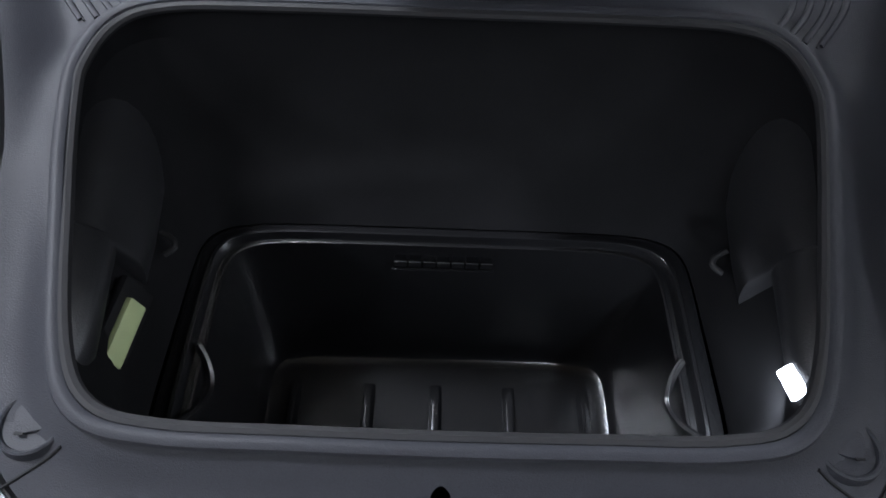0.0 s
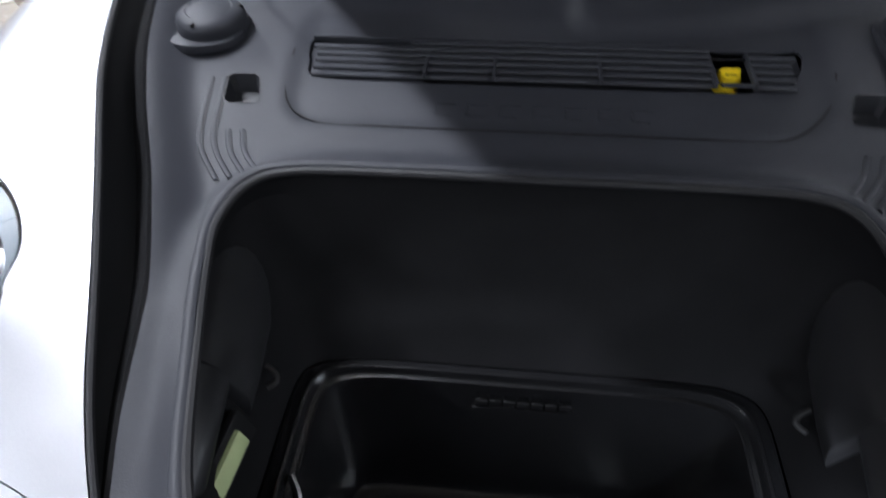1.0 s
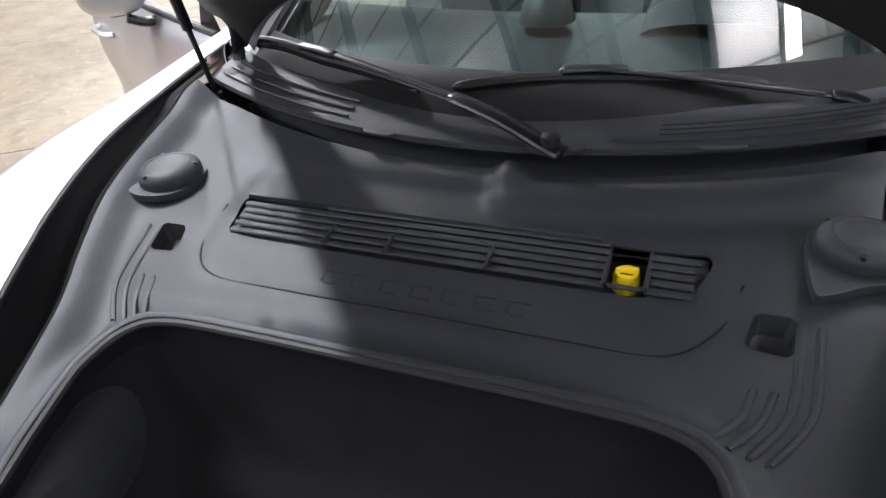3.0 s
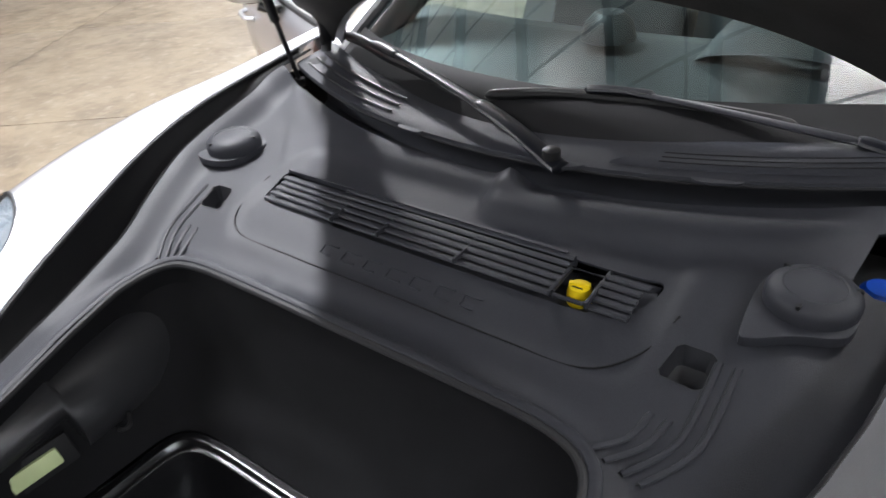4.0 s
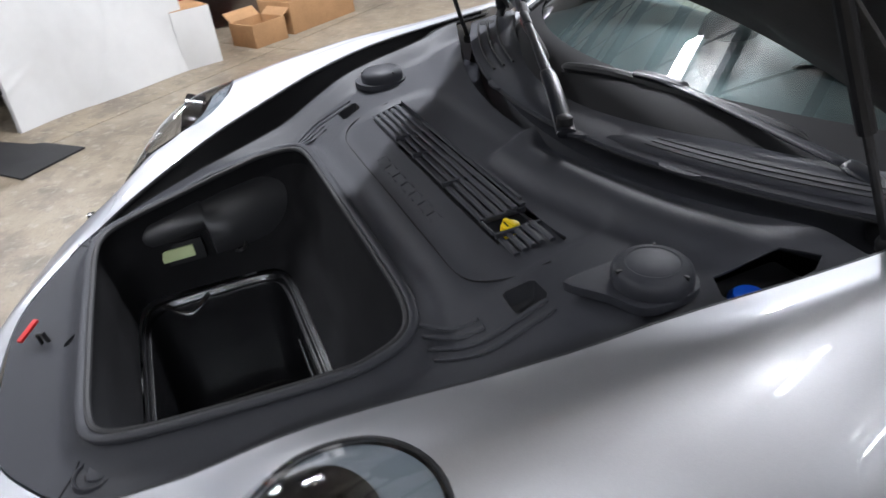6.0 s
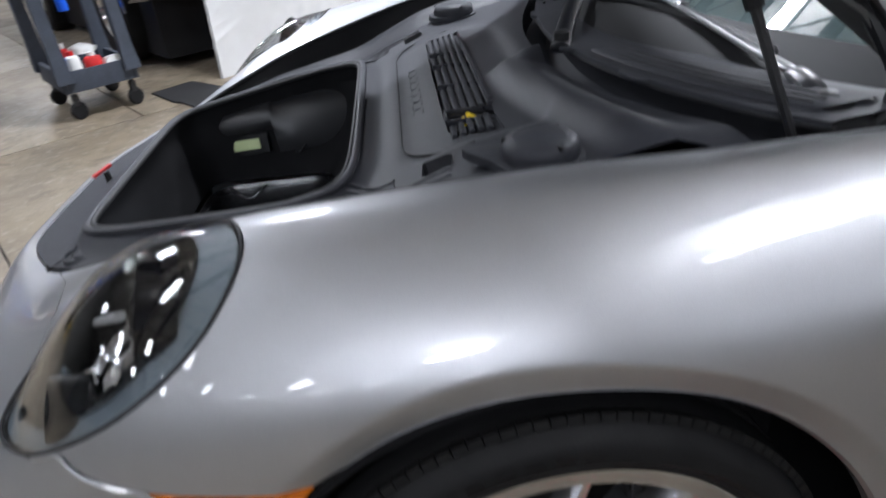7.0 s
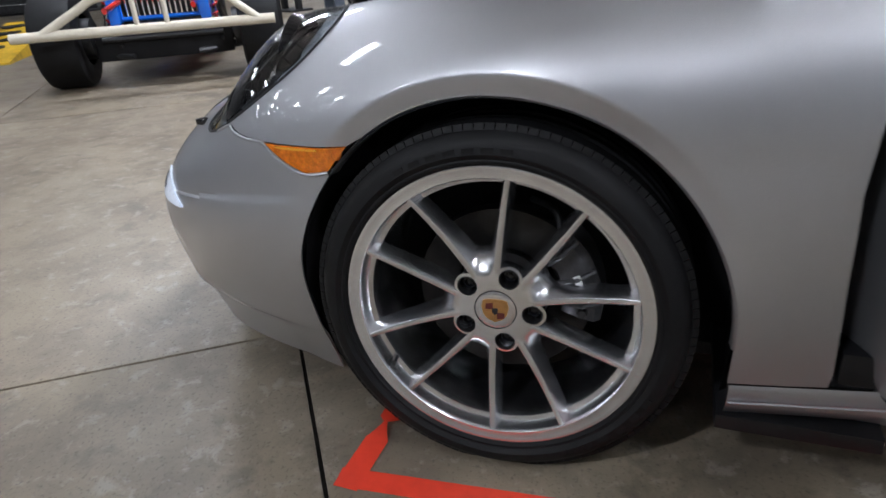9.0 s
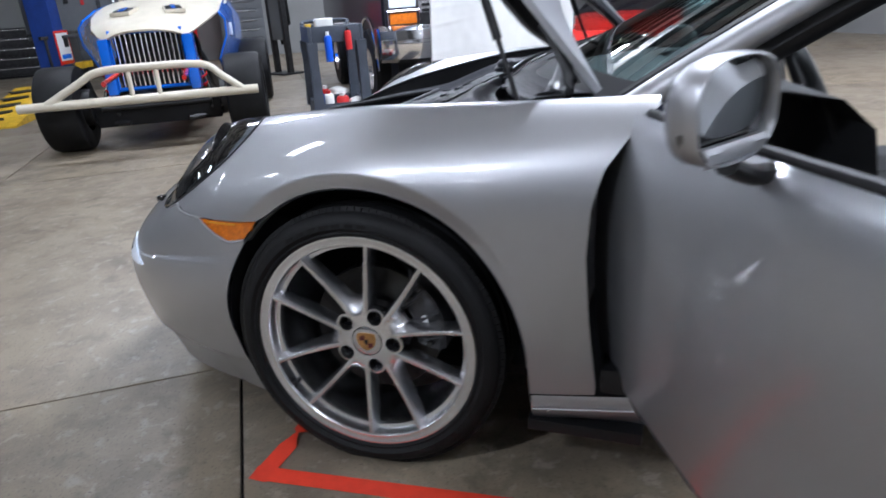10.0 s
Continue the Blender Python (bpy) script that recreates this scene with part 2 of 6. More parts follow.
def tube(path, r, n=10, closed=False, flat=1.0, bm=None, taper=None):
    """A round (or flattened) bar along a path."""
    b = bmesh.new()
    p = [Vector(q) for q in path]
    rings, side = [], None
    for i, c in enumerate(p):
        d = (p[(i + 1) % len(p)] - p[i - 1]) if closed or 0 < i < len(p) - 1 else (p[1] - p[0] if i == 0 else p[-1] - p[-2])
        d.normalize()
        up = Vector((0, 0, 1)) if abs(d.z) < 0.95 else Vector((0, 1, 0))
        s = d.cross(up).normalized()
        if side is not None and s.dot(side) < 0:
            s = -s
        side = s
        t = s.cross(d).normalized()
        rr = r * (taper(i / (len(p) - 1)) if taper else 1)
        rings.append([b.verts.new(c + rr * (math.cos(2 * math.pi * k / n) * s + flat * math.sin(2 * math.pi * k / n) * t)) for k in range(n)])
    for i in range(len(p) if closed else len(p) - 1):
        a, c = rings[i], rings[(i + 1) % len(p)]
        for k in range(n):
            b.faces.new((a[k], a[(k + 1) % n], c[(k + 1) % n], c[k]))
    if not closed:
        b.faces.new(rings[0])
        b.faces.new(rings[-1][::-1])
    return merge(bm, b)


def loft(rows, closed=False, cap=False, bm=None):
    """Skins rows of points of equal length."""
    b = bmesh.new()
    v = [[b.verts.new(tuple(q)) for q in row] for row in rows]
    n = len(v[0])
    for a, c in zip(v, v[1:]):
        for k in range(n if closed else n - 1):
            b.faces.new((a[k], a[(k + 1) % n], c[(k + 1) % n], c[k]))
    if cap:
        b.faces.new(v[0][::-1])
        b.faces.new(v[-1])
    return merge(bm, b)


def prism(poly, depth, m=None, bevel=0.0, bm=None):
    """A flat outline in x, y pulled up by depth."""
    b = bmesh.new()
    f = b.faces.new([b.verts.new((x, y, 0)) for x, y in poly])
    up = bmesh.ops.extrude_face_region(b, geom=[f])
    bmesh.ops.translate(b, vec=(0, 0, depth), verts=[g for g in up["geom"] if isinstance(g, bmesh.types.BMVert)])
    bmesh.ops.recalc_face_normals(b, faces=b.faces)
    if bevel:
        bmesh.ops.bevel(b, geom=b.edges[:], offset=bevel, segments=2, profile=0.7, affect="EDGES")
    if m is not None:
        bmesh.ops.transform(b, matrix=m, verts=b.verts)
    return merge(bm, b)


def inside(x, y, poly):
    c, n = np.zeros(len(x), bool), len(poly)
    for i in range(n):
        (x1, y1), (x2, y2) = poly[i], poly[(i + 1) % n]
        if y1 != y2:
            c ^= ((y1 > y) != (y2 > y)) & (x < (x2 - x1) * (y - y1) / (y2 - y1) + x1)
    return c


def away(x, y, poly, far):
    """Which points lie farther than far from an outline."""
    ok = np.ones(len(x), bool)
    for (x1, y1), (x2, y2) in zip(poly, poly[1:] + poly[:1]):
        dx, dy = x2 - x1, y2 - y1
        t = np.clip(((x - x1) * dx + (y - y1) * dy) / max(dx * dx + dy * dy, 1e-12), 0, 1)
        ok &= np.hypot(x - x1 - t * dx, y - y1 - t * dy) > far
    return ok


def dense(poly, step):
    out = []
    for (x1, y1), (x2, y2) in zip(poly, poly[1:] + poly[:1]):
        n = max(1, int(math.hypot(x2 - x1, y2 - y1) / step))
        out += [(x1 + (x2 - x1) * k / n, y1 + (y2 - y1) * k / n) for k in range(n)]
    return out


def sheet(outline, holes, place, sx, sy, thick=0.003, scale=(1, 1)):
    """A curved panel: a flat outline with holes, filled with a grid, laid on a surface by place(a, b) and given a thickness inwards."""
    from mathutils.geometry import delaunay_2d_cdt
    k = (1 / scale[0], 1 / scale[1])
    loops = [dense([(x * k[0], y * k[1]) for x, y in lp], sx * k[0]) for lp in [outline] + holes]
    xs, ys = np.array([p[0] for p in loops[0]]), np.array([p[1] for p in loops[0]])
    gx, gy = np.meshgrid(np.arange(xs.min(), xs.max(), sx * k[0]), np.arange(ys.min(), ys.max(), sy * k[1]))
    gx, gy = gx.ravel(), gy.ravel()
    ok = inside(gx, gy, loops[0]) & away(gx, gy, loops[0], 0.45 * sx * k[0])
    for lp in loops[1:]:
        ok &= ~inside(gx, gy, lp) & away(gx, gy, lp, 0.45 * sx * k[0])
    pts, edges = [], []
    for lp in loops:
        n0 = len(pts)
        pts += [Vector(p) for p in lp]
        edges += [(n0 + i, n0 + (i + 1) % len(lp)) for i in range(len(lp))]
    pts += [Vector((a, b)) for a, b in zip(gx[ok], gy[ok])]
    v, _, tris, *_ = delaunay_2d_cdt(pts, edges, [], 0, 1e-7)
    vx, vy = np.array([p[0] for p in v]), np.array([p[1] for p in v])
    cx = np.array([sum(vx[i] for i in t) / len(t) for t in tris])
    cy = np.array([sum(vy[i] for i in t) / len(t) for t in tris])
    keep = inside(cx, cy, loops[0])
    for lp in loops[1:]:
        keep &= ~inside(cx, cy, lp)
    tris = [t for t, q in zip(tris, keep) if q]
    P = np.asarray(place(vx * scale[0], vy * scale[1]), float)
    b = bmesh.new()
    bv = [b.verts.new(p) for p in P]
    for t in tris:
        b.faces.new([bv[i] for i in t])
    for q in [q for q in b.verts if not q.link_faces]:
        b.verts.remove(q)
    bmesh.ops.recalc_face_normals(b, faces=b.faces)
    return b


def thicken(b, thick, outward):
    """Gives an open sheet a thickness, away from the direction given by outward(co)."""
    b.normal_update()
    if sum(f.normal.dot(outward(f.calc_center_median())) for f in b.faces) < 0:
        bmesh.ops.reverse_faces(b, faces=b.faces)
        b.normal_update()
    old = list(b.faces)
    normals = {v: v.normal.copy() for v in b.verts}
    rim = [e for e in b.edges if len(e.link_faces) == 1]
    back = {v: b.verts.new(v.co - thick * normals[v]) for v in list(b.verts)}
    for f in old:
        b.faces.new([back[v] for v in reversed(f.verts)])
    for e in rim:
        a, c = e.verts
        b.faces.new((a, c, back[c], back[a]))
    return b


def ring_of(poly, closed=True, per=6):
    return [(p.x, p.y) for p in smooth_path([(x, y, 0) for x, y in poly], per, closed)]

# ---- the shop: floor, walls, ceiling ----
D2 = Vector((math.cos(GRID), math.sin(GRID), 0))
D1 = Vector((-math.sin(GRID), math.cos(GRID), 0))
floor = tagged(part("floor", box(40, 40, 0.1, m=Matrix.Translation((-4, -2, -0.062))), GAPDARK), "stained grey-brown concrete shop floor with saw-cut joints", "floor", kind="structure")
CUTS1 = [-15.5, -12, -9.2, -6.0, -2.58, -0.834, 2.82, 5.15, 8.0, 11.0, 14.0]
CUTS2 = [-18.0, -14.9, -11.9, -8.9, -5.9, -3.32, 0.08, 3.1, 6.1, 9.5, 12.5]
for a2, b2 in zip(CUTS2, CUTS2[1:]):
    rows1 = [0.19 if v == -0.834 and b2 < -3 else v for v in CUTS1]
    for a1, b1 in zip(rows1, rows1[1:]):
        g = 0.0045
        c = D1 * (a1 + b1) / 2 + D2 * (a2 + b2) / 2
        slab = part("slab", box(b2 - a2 - 2 * g, b1 - a1 - 2 * g, 0.04, 0.003), CONCRETE, floor)
        slab.matrix_world = Matrix.Translation((c.x, c.y, -0.02)) @ Matrix.Rotation(GRID, 4, "Z")

X0, X1, Y0, Y1, HIGH = -15.5, 10.5, -19.0, 10.0, 5.2
ROOM = Matrix.Rotation(GRID, 4, "Z")


def wall(name, x0, y0, x1, y1, label, mat_):
    w = part(name, box(x1 - x0, y1 - y0, HIGH, m=Matrix.Translation(((x0 + x1) / 2, (y0 + y1) / 2, HIGH / 2))), mat_)
    w.matrix_world = ROOM
    return tagged(w, label, "wall", kind="structure")


wall("wall_south", X0 - 0.2, Y0 - 0.2, X1 + 0.2, Y0, "grey painted shop wall", WALLPAINT)
wall("wall_north", X0 - 0.2, Y1, X1 + 0.2, Y1 + 0.2, "pale painted shop wall", WALLWHITE)
wall("wall_west", X0 - 0.2, Y0, X0, Y1, "pale painted shop wall", WALLWHITE)
wall("wall_east", X1, Y0, X1 + 0.2, Y1, "pale painted shop wall", WALLWHITE)
roof_bm = box(X1 - X0 + 0.4, Y1 - Y0 + 0.4, 0.15, m=Matrix.Translation(((X0 + X1) / 2, (Y0 + Y1) / 2, HIGH + 0.075)))
roof_bm.faces.ensure_lookup_table()
plain = len(roof_bm.faces)
# joists with a top and a bottom chord
for k in range(21):
    jx = X0 + .9 + 1.22 * k
    for w_, h_, z_ in ((.09, .07, HIGH - .04), (.05, .16, HIGH - .155), (.10, .06, HIGH - .265)):
        box(w_, Y1 - Y0 - .02, h_ - .004, m=Matrix.Translation((jx, (Y0 + Y1) / 2, z_)), bm=roof_bm)
# purlins across the joists, and conduit below them
for k in range(26):
    box(X1 - X0 - .02, .035, .05, m=Matrix.Translation(((X0 + X1) / 2, Y0 + .6 + 1.1 * k, HIGH - .35)), bm=roof_bm)
for k in range(5):
    box(.035, Y1 - Y0 - .02, .035, m=Matrix.Translation((X0 + 2.3 + 4.7 * k, (Y0 + Y1) / 2, HIGH - .42)), bm=roof_bm)
roof_bm.faces.ensure_lookup_table()
for f in roof_bm.faces[plain:]:
    f.material_index = 1
roof = tagged(part("ceiling", roof_bm, CEILM), "pale shop ceiling with dark steel joists", "ceiling", kind="structure")
roof.data.materials.append(DARKMETAL)
roof.matrix_world = ROOM


def strip_lamp():
    lamp = thing("strip_light", "white fluorescent strip light hung under the ceiling", "ceiling lamp", "shop strip lights")
    part("housing", box(0.24, 1.3, 0.06, 0.01, Matrix.Translation((0, 0, 0.06))), SHIRT, lamp)
    part("diffuser", box(0.20, 1.2, 0.03, 0.01, Matrix.Translation((0, 0, 0.012))), TUBEGLOW, lamp)
    for s in (-0.5, 0.5):
        part("hanger", tube([(0, s, 0.08), (0, s, 0.76)], 0.006, 6), DARKMETAL, lamp)
    return lamp


LAMPS = [(-2.35, .62), (2.25, 2.6), (-6.8, -2.7), (-11.5, -6.1), (6.6, 5.8), (-5.7, 6.0), (-1.0, 9.4), (5.1, -1.75), (6.5, -5.3), (1.4, -8.8), (-3.6, -12.2), (-3.0, -4.5), (.7, -3.85)]
first_lamp = strip_lamp()
first_lamp.matrix_world = pose(LAMPS[0][0], LAMPS[0][1], 4.45, 0, 0, 35.6)
FAR = [(7.6, -4.0), (5.4, -7.6), (3.2, -6.4), (8.8, -6.2), (2.6, -10.6), (4.6, -9.6), (7.4, -7.6), (.4, -13.2), (-6.6, -9.4), (-10.5, -12.0), (3.6, -12.8), (9.4, -2.4)]
for lx, ly in LAMPS[1:] + FAR:
    copy_thing(first_lamp, pose(lx, ly, 4.45, 0, 0, 35.6))
POWER = [215, 15, 150, 110, 85, 330, 120, 78, 12, 4, 22, 75, 5]
for (lx, ly), watts in zip(LAMPS, POWER):
    add_area_light(lx, ly, 4.40, 0.16, 1.2, watts)
# added fill lights aimed up, to brighten the ceiling; the lamp housings are closed on top
for lx, ly, watts in ((-2.35, .62, 60), (-6.8, -2.7, 40), (-5.7, 6.0, 150), (2.25, 2.6, 70), (5.1, -1.75, 75), (6.6, 5.8, 60)):
    ceiling_fill = add_area_light(lx, ly, 4.55, 0.5, 1.2, watts)
    ceiling_fill.matrix_world = pose(lx, ly, 4.56, 180, 0, -35.6)


# ---- the car's outer skin ----
# Long curves from the nose's centre line to the door, from the lip up to the lid's edge.
LOW = [(0, -.955, .105), (.2, -.945, .105), (.405, -.915, .105), (.585, -.845, .10), (.71, -.70, .09), (.785, -.39, .08), (.84, 0, .15), (.84, .30, .19), (.835, .72, .19)]
WIDE = [(0, -.985, .37), (.2, -.975, .37), (.41, -.945, .375), (.61, -.885, .38), (.755, -.755, .385), (.865, -.45, .385), (.892, 0, .40), (.885, .30, .40), (.868, .72, .42)]
WAIST = [(0, -.962, .50), (.2, -.95, .50), (.40, -.918, .50), (.60, -.857, .50), (.74, -.722, .51), (.848, -.44, .56), (.894, 0, .62), (.889, .30, .61), (.880, .72, .62)]
SHOULDER = [(0, -.925, .575), (.2, -.905, .58), (.38, -.85, .59), (.545, -.77, .605), (.668, -.637, .635), (.795, -.41, .715), (.868, 0, .765), (.862, .30, .77), (.858, .72, .795)]
CREST = [(0, -.885, .612), (.195, -.865, .62), (.36, -.78, .64), (.46, -.70, .66), (.555, -.575, .72), (.655, -.37, .828), (.725, 0, .870), (.745, .30, .878), (.775, .72, .897)]
EDGE = [(0, -.855, .625), (.19, -.83, .632), (.32, -.755, .650), (.39, -.685, .668), (.44, -.56, .712), (.487, -.36, .772), (.597, 0, .845), (.655, .30, .866), (.70, .72, .885)]
ARCH_Y, ARCH_Z, ARCH_R = 0.026, 0.335, 0.389
CAGE = np.array([LOW, WIDE, WAIST, SHOULDER, CREST, EDGE])


def weights(t, n):
    """Catmull-Rom weights of n knots at t."""
    t = np.clip(np.atleast_1d(np.asarray(t, float)), 0, n - 1 - 1e-9)
    i = t.astype(int)
    f = t - i
    w, k = np.zeros((len(t), n)), np.arange(len(t))
    c = [-.5 * f + f * f - .5 * f ** 3, 1 - 2.5 * f * f + 1.5 * f ** 3, .5 * f + 2 * f * f - 1.5 * f ** 3, -.5 * f * f + .5 * f ** 3]
    for d in range(4):
        j = i + d - 1
        lo, hi = j < 0, j > n - 1
        w[k, np.clip(j, 0, n - 1)] += c[d]
        w[k[lo], 0] += c[d][lo]
        w[k[lo], 1] -= c[d][lo]
        w[k[hi], n - 1] += c[d][hi]
        w[k[hi], n - 2] -= c[d][hi]
    return w


def skin(u, w):
    p = np.einsum("kj,ki,ijd->kd", weights(u, 9), weights(w, 6), CAGE)
    # the flange round the wheel arch turns inwards
    dy, dz = p[:, 1] - ARCH_Y, p[:, 2] - ARCH_Z
    r = np.hypot(dy, dz)
    p[:, 0] -= 0.017 * np.clip((0.424 - r) / 0.032, 0, 1) * np.clip(1.5 * dz / np.maximum(r, .01) - .35, 0, 1)
    return p


def mirrored(p, side):
    """Puts points of the skin on the car's left (1) or right (-1)."""
    p = np.array(p, float)
    if side < 0:
        p[..., 0] = -(p[..., 0] + 0.045 * np.clip((p[..., 1] + .75) / .62, 0, 1))
    return p


def skin_normal(u, w):
    e = 0.02
    a = skin(np.clip(u + e, 0, 8), w) - skin(np.clip(u - e, 0, 8), w)
    b = skin(u, np.clip(w + e, 0, 5)) - skin(u, np.clip(w - e, 0, 5))
    n = np.cross(b, a)
    n /= np.linalg.norm(n, axis=1)[:, None] + 1e-12
    return -n


SAMPLE_U, SAMPLE_W = [g.ravel() for g in np.meshgrid(np.linspace(0, 8, 321), np.linspace(0, 5, 201))]
SAMPLE = skin(SAMPLE_U, SAMPLE_W)


def at_yz(y, z):
    """The skin's own coordinates of the place on its side with that y and z."""
    k = int(np.argmin((SAMPLE[:, 1] - y) ** 2 + (SAMPLE[:, 2] - z) ** 2 + (SAMPLE[:, 0] < 0.6) * 1.0))
    u, w = float(SAMPLE_U[k]), float(SAMPLE_W[k])
    for _ in range(6):
        p = skin([u, u + .01, u], [w, w, w + .01])
        j = np.array([[p[1][1] - p[0][1], p[2][1] - p[0][1]], [p[1][2] - p[0][2], p[2][2] - p[0][2]]]) / .01
        du, dw = np.linalg.lstsq(j, np.array([y - p[0][1], z - p[0][2]]), rcond=None)[0]
        u, w = min(max(u + du, 0), 8), min(max(w + dw, 0), 5)
    return u, w


def skin_panel(outline, holes, side, offset=0.0, step=0.06, thick=0.004):
    def place(u, w):
        p = skin(u, w) + np.reshape(offset(u, w) if callable(offset) else np.full(len(u), offset), (-1, 1)) * skin_normal(u, w)
        if side < 0:
            # the passenger's wing stands a little higher along the lid
            p[:, 2] += .022 * np.clip((np.asarray(w) - 4.3) / .7, 0, 1) * np.clip((p[:, 1] + .70) / .35, 0, 1)
        return mirrored(p, side)

    def outward(c):
        return Vector((c.x, c.y - 0.2, c.z - 0.35))
    return thicken(sheet(outline, holes, place, step, step, scale=(1, 1)), thick, outward)


def arch_point(a, grow=0.0):
    r = ARCH_R + grow
    return ARCH_Y + r * math.cos(radians(a)), ARCH_Z + r * math.sin(radians(a))


car = thing("sports_car", "silver open two-seat sports car, front lid and doors open", "car")

INDICATOR = [(5.02, 2.38), (5.13, 2.335), (5.30, 2.275), (5.46, 2.225), (5.38, 1.99), (5.28, 2.0), (5.19, 2.11), (5.10, 2.25)]
HEADLIGHT = ring_of([(5.215, 4.0), (5.235, 3.62), (5.11, 3.2), (4.82, 2.85), (4.40, 2.66), (4.05, 2.70), (3.90, 2.92), (4.0, 3.40), (4.2, 3.76), (4.5, 4.12), (4.8, 4.42), (5.06, 4.36)], per=5)
DRL = ring_of([(3.42, 2.02), (3.50, 1.72), (3.80, 1.45), (4.22, 1.40), (4.05, 1.62), (3.78, 1.86)], per=3)


# the passenger's headlight lies a little wider on the wing
HEADLIGHT_R = [(u, w + (.14 + .35 * min(1, max(0, (4.7 - u) / .6))) * min(1, max(0, (w - 3.3) / .8))) for u, w in HEADLIGHT]


def shrink(poly, f):
    cx, cy = sum(p[0] for p in poly) / len(poly), sum(p[1] for p in poly) / len(poly)
    return [(cx + (x - cx) * f, cy + (y - cy) * f) for x, y in poly]


arc = [at_yz(*arch_point(a)) for a in np.linspace(0, 126, 30)]
sill_line = [at_yz(y, .245 + (y - .43) * .15) for y in (.56, .49)]
door_edge = [at_yz(y, z) for y, z in ((.562, .29), (.549, .45), (.541, .60), (.548, .70), (.570, .775), (.610, .83), (.668, .872))]
def lid_side(u):
    """Where the driver's wing ends at the lid, on the skin's own scale."""
    p = skin([u, u], [5.0, 4.0])
    want = np.interp(p[0][1], (-.66, -.36, -.20, -.10, .0, .10, .30, .45), (0, .036, .050, .045, .030, .023, .010, 0))
    return 5.0 - float(np.clip(want / max(p[1][0] - p[0][0], .02), 0, .8))


def fender_line(front, side):
    return ([at_yz(.415, .245)] + [at_yz(.415, .29)] + arc + [(5.455, 2.235), (5.30, 2.285), (5.13, 2.345), (5.02, 2.39), (4.88, 2.45), (4.76, 2.53), (4.68, 2.60), (4.62, 2.66)]
            + [(4.40, 2.63), (4.05, 2.67)] + front + [(u, lid_side(u) if side == 1 else 5.0) for u in np.linspace(3.1, 7.82, 40)]
            + door_edge[::-1] + sill_line)


bumper_low = [(u, 0.0) for u in np.linspace(0, 5.0, 26)]
bumper_edge = [at_yz(-.363, z) for z in (.075, .15, .22, .30, .335)] + [at_yz(*arch_point(a)) for a in (174, 165, 156, 148, 142)]


def bumper_line(front):
    return (bumper_low + bumper_edge + [(5.375, 1.975), (5.28, 1.985), (5.185, 2.09), (5.09, 2.235), (5.01, 2.365), (4.87, 2.43), (4.745, 2.51), (4.66, 2.58), (4.58, 2.65), (4.40, 2.615), (4.04, 2.66)]
            + front + [(u, 5.0) for u in np.linspace(2.85, 0, 16)])


def bumper_form(u, w):
    """A soft crease runs back from the daytime lamp, another above the lower lip."""
    k = np.clip((u - 3.6) / .5, 0, 1) * np.clip((5.45 - u) / .8, 0, 1)
    crease = 1.69 + .05 * (u - 4.2)
    hollow = np.clip(1 - np.abs(w - crease) / .45, 0, 1) ** 2 * (w > crease)
    lip = np.clip((.46 - w) / .10, 0, 1)
    lip = lip * lip * (3 - 2 * lip)
    return k * (-.0045 * hollow) - (.014 * lip + .014 * np.clip((.40 - w) / .40, 0, 1)) * np.clip((5.35 - u) / .6, 0, 1)


INTAKE = [(2.35, .35), (3.55, .35), (3.72, .9), (3.4, 1.22), (2.5, 1.2)]

